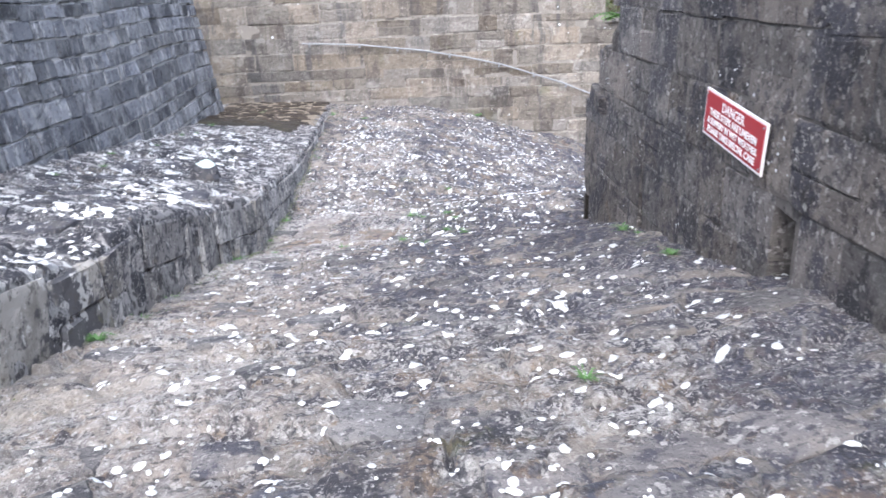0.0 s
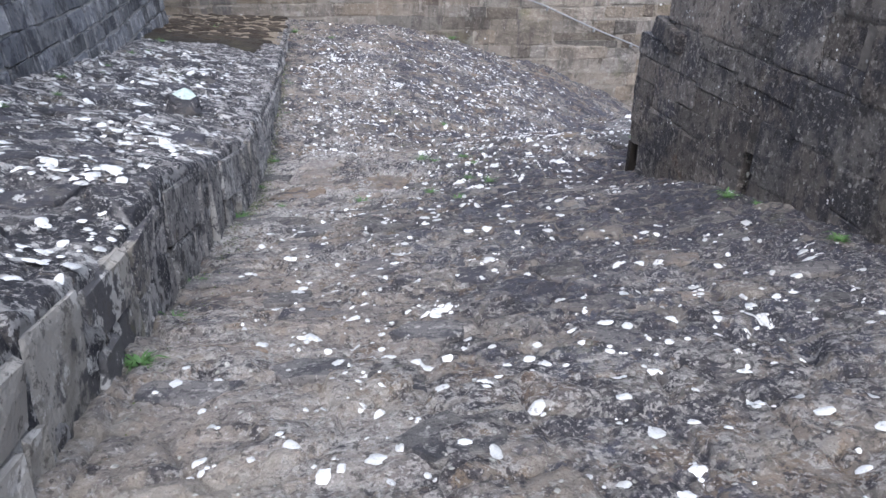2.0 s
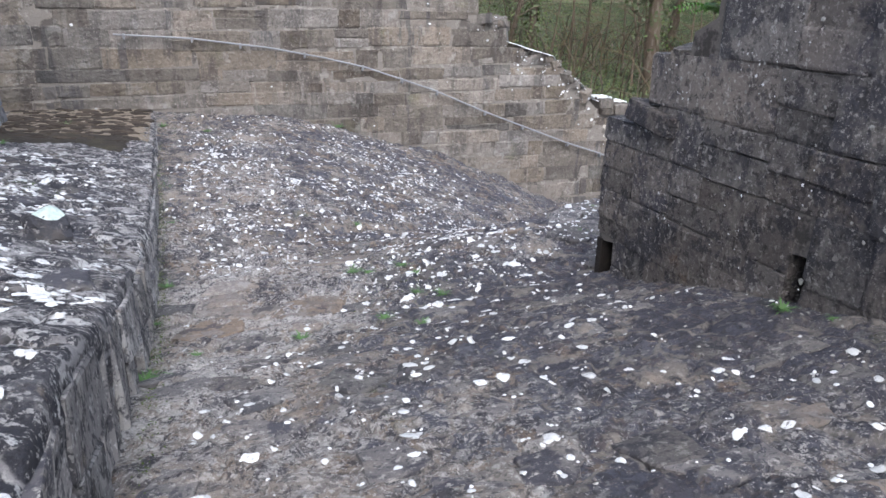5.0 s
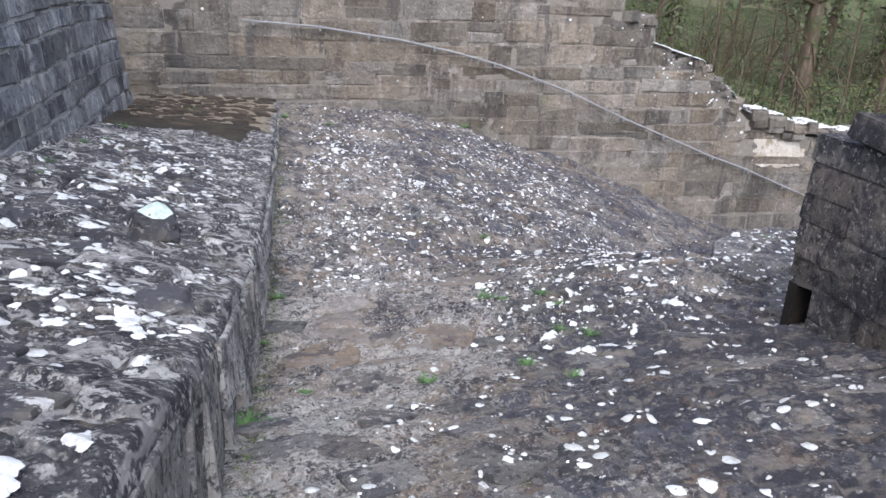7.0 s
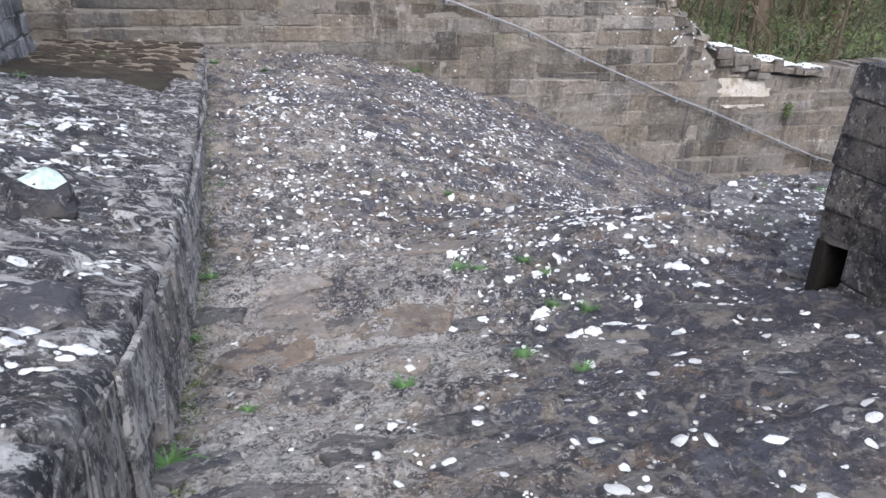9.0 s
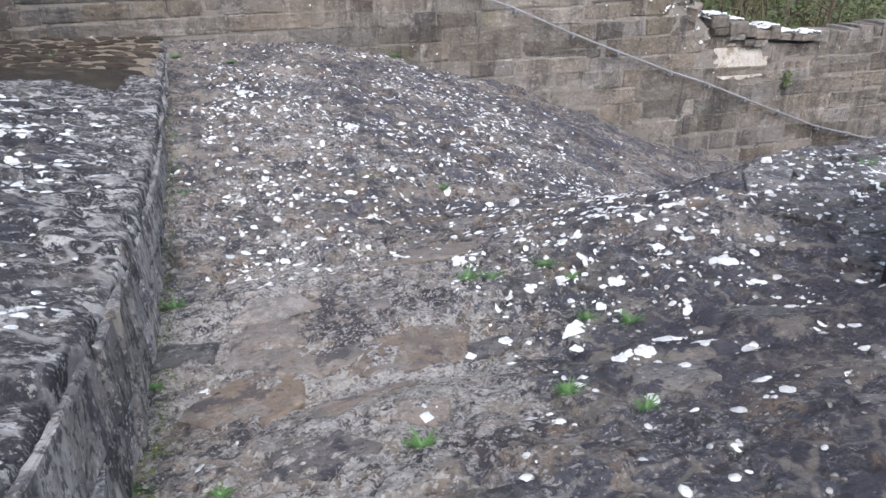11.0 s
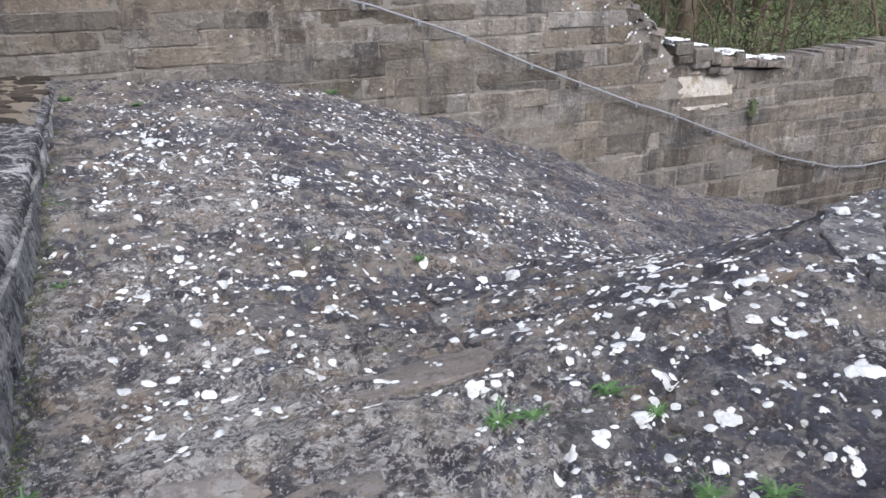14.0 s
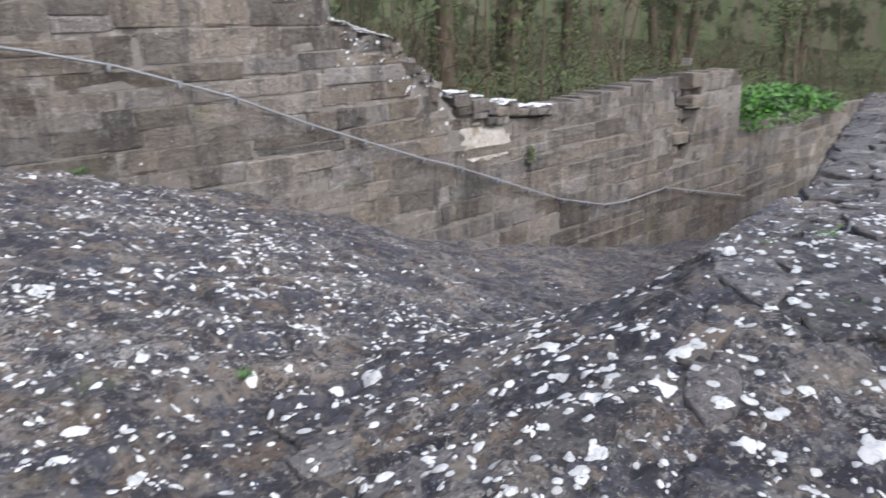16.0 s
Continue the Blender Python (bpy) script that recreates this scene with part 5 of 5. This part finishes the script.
for words, size, y in (("DANGER", 0.085, 0.060), ("THESE STEPS ARE UNEVEN", 0.062, 0.0), ("& SLIPPERY IN WET WEATHER", 0.057, -0.057), ("PLEASE TAKE SPECIAL CARE", 0.060, -0.115)):
    fc = bpy.data.curves.new("words", "FONT")
    fc.body = words
    fc.size = size
    fc.align_x = "CENTER"
    fc.extrude = 0.0015
    fc.offset = 0.0012
    temp = bpy.data.objects.new("words", fc)
    scene.collection.objects.link(temp)
    me = bpy.data.meshes.new_from_object(temp)
    bpy.data.objects.remove(temp)
    me.materials.clear()
    me.materials.append(m_white)
    ob = new("lettering", me)
    ob.parent = sign
    ob.matrix_basis = pose(0, y, 0.0125)
for x, y in ((-0.43, 0.12), (0.43, 0.12), (-0.43, -0.12), (0.43, -0.12)):
    bm = bmesh.new()
    bmesh.ops.create_cone(bm, cap_ends=True, segments=10, radius1=0.008, radius2=0.006, depth=0.006)
    ob = part("screw", bm, m_cable, sign)
    ob.matrix_basis = pose(x, y, 0.012)


# ---- woodland beyond the wall ----
def tube(verts, faces, pts, radii, sides=9, wob=0.0, q=None):
    start = len(verts)
    for i, (p, rad) in enumerate(zip(pts, radii)):
        a = Vector(pts[min(i + 1, len(pts) - 1)]) - Vector(pts[max(i - 1, 0)])
        side = a.cross(Vector((0.3, 1, 0.2))).normalized()
        up = a.cross(side).normalized()
        for s in range(sides):
            t = 2 * math.pi * s / sides
            k = rad * (1 + (q.uniform(-wob, wob) if q else 0))
            verts.append(tuple(Vector(p) + side * math.cos(t) * k + up * math.sin(t) * k))
    for i in range(len(pts) - 1):
        for s in range(sides):
            a, b = start + i * sides + s, start + i * sides + (s + 1) % sides
            faces.append((a, b, b + sides, a + sides))


def tree(x, y, girth, height, seed, ivy):
    q = np.random.default_rng(seed)
    thing = tagged(new("tree"), "bare-stemmed woodland tree with ivy on its trunk" if ivy > 500 else "slender woodland tree with mossy trunk", "tree", group="trees behind the wall")
    thing.matrix_basis = pose(x, y, float(ground_z(np.array(x), np.array(y))) - 0.15)
    verts, faces, tips = [], [], []
    lean = q.normal(0, 0.06, 2)
    pts = [(lean[0] * h + 0.12 * math.sin(h * 0.7 + seed), lean[1] * h, h) for h in np.linspace(0, height, 9)]
    rad = [girth * (1.35 if i == 0 else 1 - 0.09 * i) for i in range(9)]
    tube(verts, faces, pts, rad, 11, 0.08, q)
    for k in range(9):
        i = int(q.integers(3, 9))
        a, l = q.uniform(0, 6.28), q.uniform(1.2, 3.2)
        p0 = Vector(pts[i])
        limb = [tuple(p0 + Vector((math.cos(a) * l * s, math.sin(a) * l * s, l * 0.7 * s + 0.3 * math.sin(5 * s + k)))) for s in (0, 0.35, 0.7, 1)]
        tube(verts, faces, limb, [girth * 0.32, girth * 0.22, girth * 0.12, girth * 0.05], 6)
        tips += limb[1:]
    trunk = mesh_object("trunk", verts, faces, m_bark, thing)
    tips = np.array(tips)
    n = 1500
    c = tips[q.integers(len(tips), size=n)] + q.normal(0, 0.55, (n, 3))
    leaf_cloud("crown", c, np.tile((0, 0, 1), (n, 1)), q.uniform(0.06, 0.15, n), m_ivy, "", "", thing, seed=seed)
    if ivy:
        h = q.uniform(0, 1, ivy) ** 0.8 * height * 0.6
        a = q.uniform(0, 6.28, ivy)
        bx_ = np.interp(h, [p[2] for p in pts], [p[0] for p in pts])
        by_ = np.interp(h, [p[2] for p in pts], [p[1] for p in pts])
        g = girth * (1.15 - 0.07 * h) + q.uniform(0, 0.22, ivy)
        leaf_cloud("ivy", np.stack([bx_ + g * np.cos(a), by_ + g * np.sin(a), h], 1), np.stack([np.cos(a), np.sin(a), 0.3 * np.ones(ivy)], 1), q.uniform(0.05, 0.13, ivy), m_ivy, "", "", thing, seed=seed + 1)


for k, (x, y, g, h, ivy) in enumerate(((13.4, 25.0, 0.30, 9, 300), (16.6, 25.6, 0.34, 10, 1400), (10.2, 27.5, 0.16, 8, 700), (21.0, 27.0, 0.26, 10, 900), (26.5, 26.0, 0.2, 9, 500),
                                       (7.4, 29.0, 0.15, 8, 500), (31.0, 28.5, 0.3, 11, 800), (18.6, 31.5, 0.22, 10, 600), (24.2, 33.0, 0.28, 11, 600), (36.5, 31.0, 0.3, 11, 500),
                                       (12.0, 33.5, 0.24, 10, 900), (29.0, 36.0, 0.3, 12, 700), (41.0, 36.0, 0.3, 12, 400), (5.5, 34.0, 0.22, 10, 500), (34.0, 24.5, 0.18, 8, 500), (46.0, 29.0, 0.28, 10, 500))):
    tree(x, y, g, h, 700 + k, ivy)

r = np.random.default_rng(123)
n = 200000
ux, uy = 3 + 47 * r.random(n) ** 1.25, 19.5 + 24 * r.random(n) ** 1.5
mound = 0.25 + 1.5 * smooth(-0.15, 0.35, value_noise(ux * 0.33, uy * 0.33, 81)) + 0.05 * (uy - 19.5)
uz = ground_z(ux, uy) + mound * r.random(n) ** 0.6
leaf_cloud("undergrowth", np.stack([ux, uy, uz], 1), np.tile((0, -0.4, 0.8), (n, 1)), r.uniform(0.018, 0.058, n), m_ivy, "dense ivy and fern undergrowth in the wood", "undergrowth", kind="stuff", long=2.4, seed=9)
n = 14000
ux, uy = r.uniform(3, 50, n), 19.6 + 20 * r.random(n)
uz = ground_z(ux, uy) + r.random(n) * (0.4 + 2.2 * smooth(-0.1, 0.35, value_noise(ux * 0.28, uy * 0.28, 82)))
leaf_cloud("dry_growth", np.stack([ux, uy, uz], 1), np.tile((0, -0.6, 0.5), (n, 1)), r.uniform(0.015, 0.05, n), m_brown_leaf, "dry brown bramble and dead fern among the trees", "bramble", kind="stuff", long=3.0, seed=10)
verts, faces = [], []
for k in range(1100):
    x, y = r.uniform(2, 45), 20 + 18 * r.random()
    z0 = float(ground_z(np.array(x), np.array(y)))
    a, l, up = r.uniform(0, 6.28), r.uniform(0.6, 2.2), r.uniform(0.8, 3.2)
    pts = [(x + math.cos(a) * l * s * s, y + math.sin(a) * l * s * s, z0 + up * (1.6 * s - 0.8 * s * s)) for s in (0, 0.3, 0.65, 1)]
    tube(verts, faces, pts, [0.022, 0.018, 0.013, 0.006], 4)
tagged(mesh_object("bramble_stems", verts, faces, m_brown_leaf), "arching bare bramble and sapling stems", "bramble", kind="stuff")
verts, faces = [], []
for k in range(70):
    x, y = r.uniform(5, 44), 20.5 + 16 * r.random()
    z0 = float(ground_z(np.array(x), np.array(y)))
    a, lean_, up = r.uniform(0, 6.28), r.uniform(0.2, 1.6), r.uniform(3.0, 6.0)
    pts = [(x + math.cos(a) * lean_ * s * s, y + math.sin(a) * lean_ * s, z0 + up * s) for s in (0, 0.25, 0.5, 0.75, 1)]
    g = r.uniform(0.03, 0.07)
    tube(verts, faces, pts, [g, g * 0.9, g * 0.75, g * 0.5, g * 0.2], 6)
    for q in range(5):
        p = Vector(pts[1 + q % 4])
        t_ = r.uniform(0, 6.28)
        tube(verts, faces, [tuple(p), tuple(p + Vector((math.cos(t_) * 0.6, math.sin(t_) * 0.6, 0.35))), tuple(p + Vector((math.cos(t_) * 1.3, math.sin(t_) * 1.3, 0.4 + r.uniform(-0.4, 0.4))))], [g * 0.35, g * 0.25, g * 0.08], 4)
tagged(mesh_object("saplings", verts, faces, m_bark), "thin bare saplings and crossing branches", "sapling", kind="stuff")
# distant wood closing the view
verts, faces = [], []
for k, a in enumerate(np.linspace(-60, 80, 60)):
    x = 75 * math.sin(radians(a))
    y = 5 + 75 * math.cos(radians(a))
    verts += [(x, y, -4), (x, y, 15 + 2.5 * math.sin(k * 1.7) + 1.5 * math.sin(k * 4.1))]
faces = [(2 * k, 2 * k + 2, 2 * k + 3, 2 * k + 1) for k in range(59)]
m_far = material("distant_wood", (0.10, 0.125, 0.065), [((0.14, 0.125, 0.09), (1.2, 1.2, 0.12), 0.46, 0.56, 0.9, 8), ((0.025, 0.03, 0.015), 0.35, 0.47, 0.56, 0.9, 9), ((0.13, 0.16, 0.09), 0.8, 0.56, 0.64, 0.6, 9)], bump=())
tagged(mesh_object("backdrop", verts, faces, m_far, shade=False), "hazy distant woodland", "woodland", kind="structure")
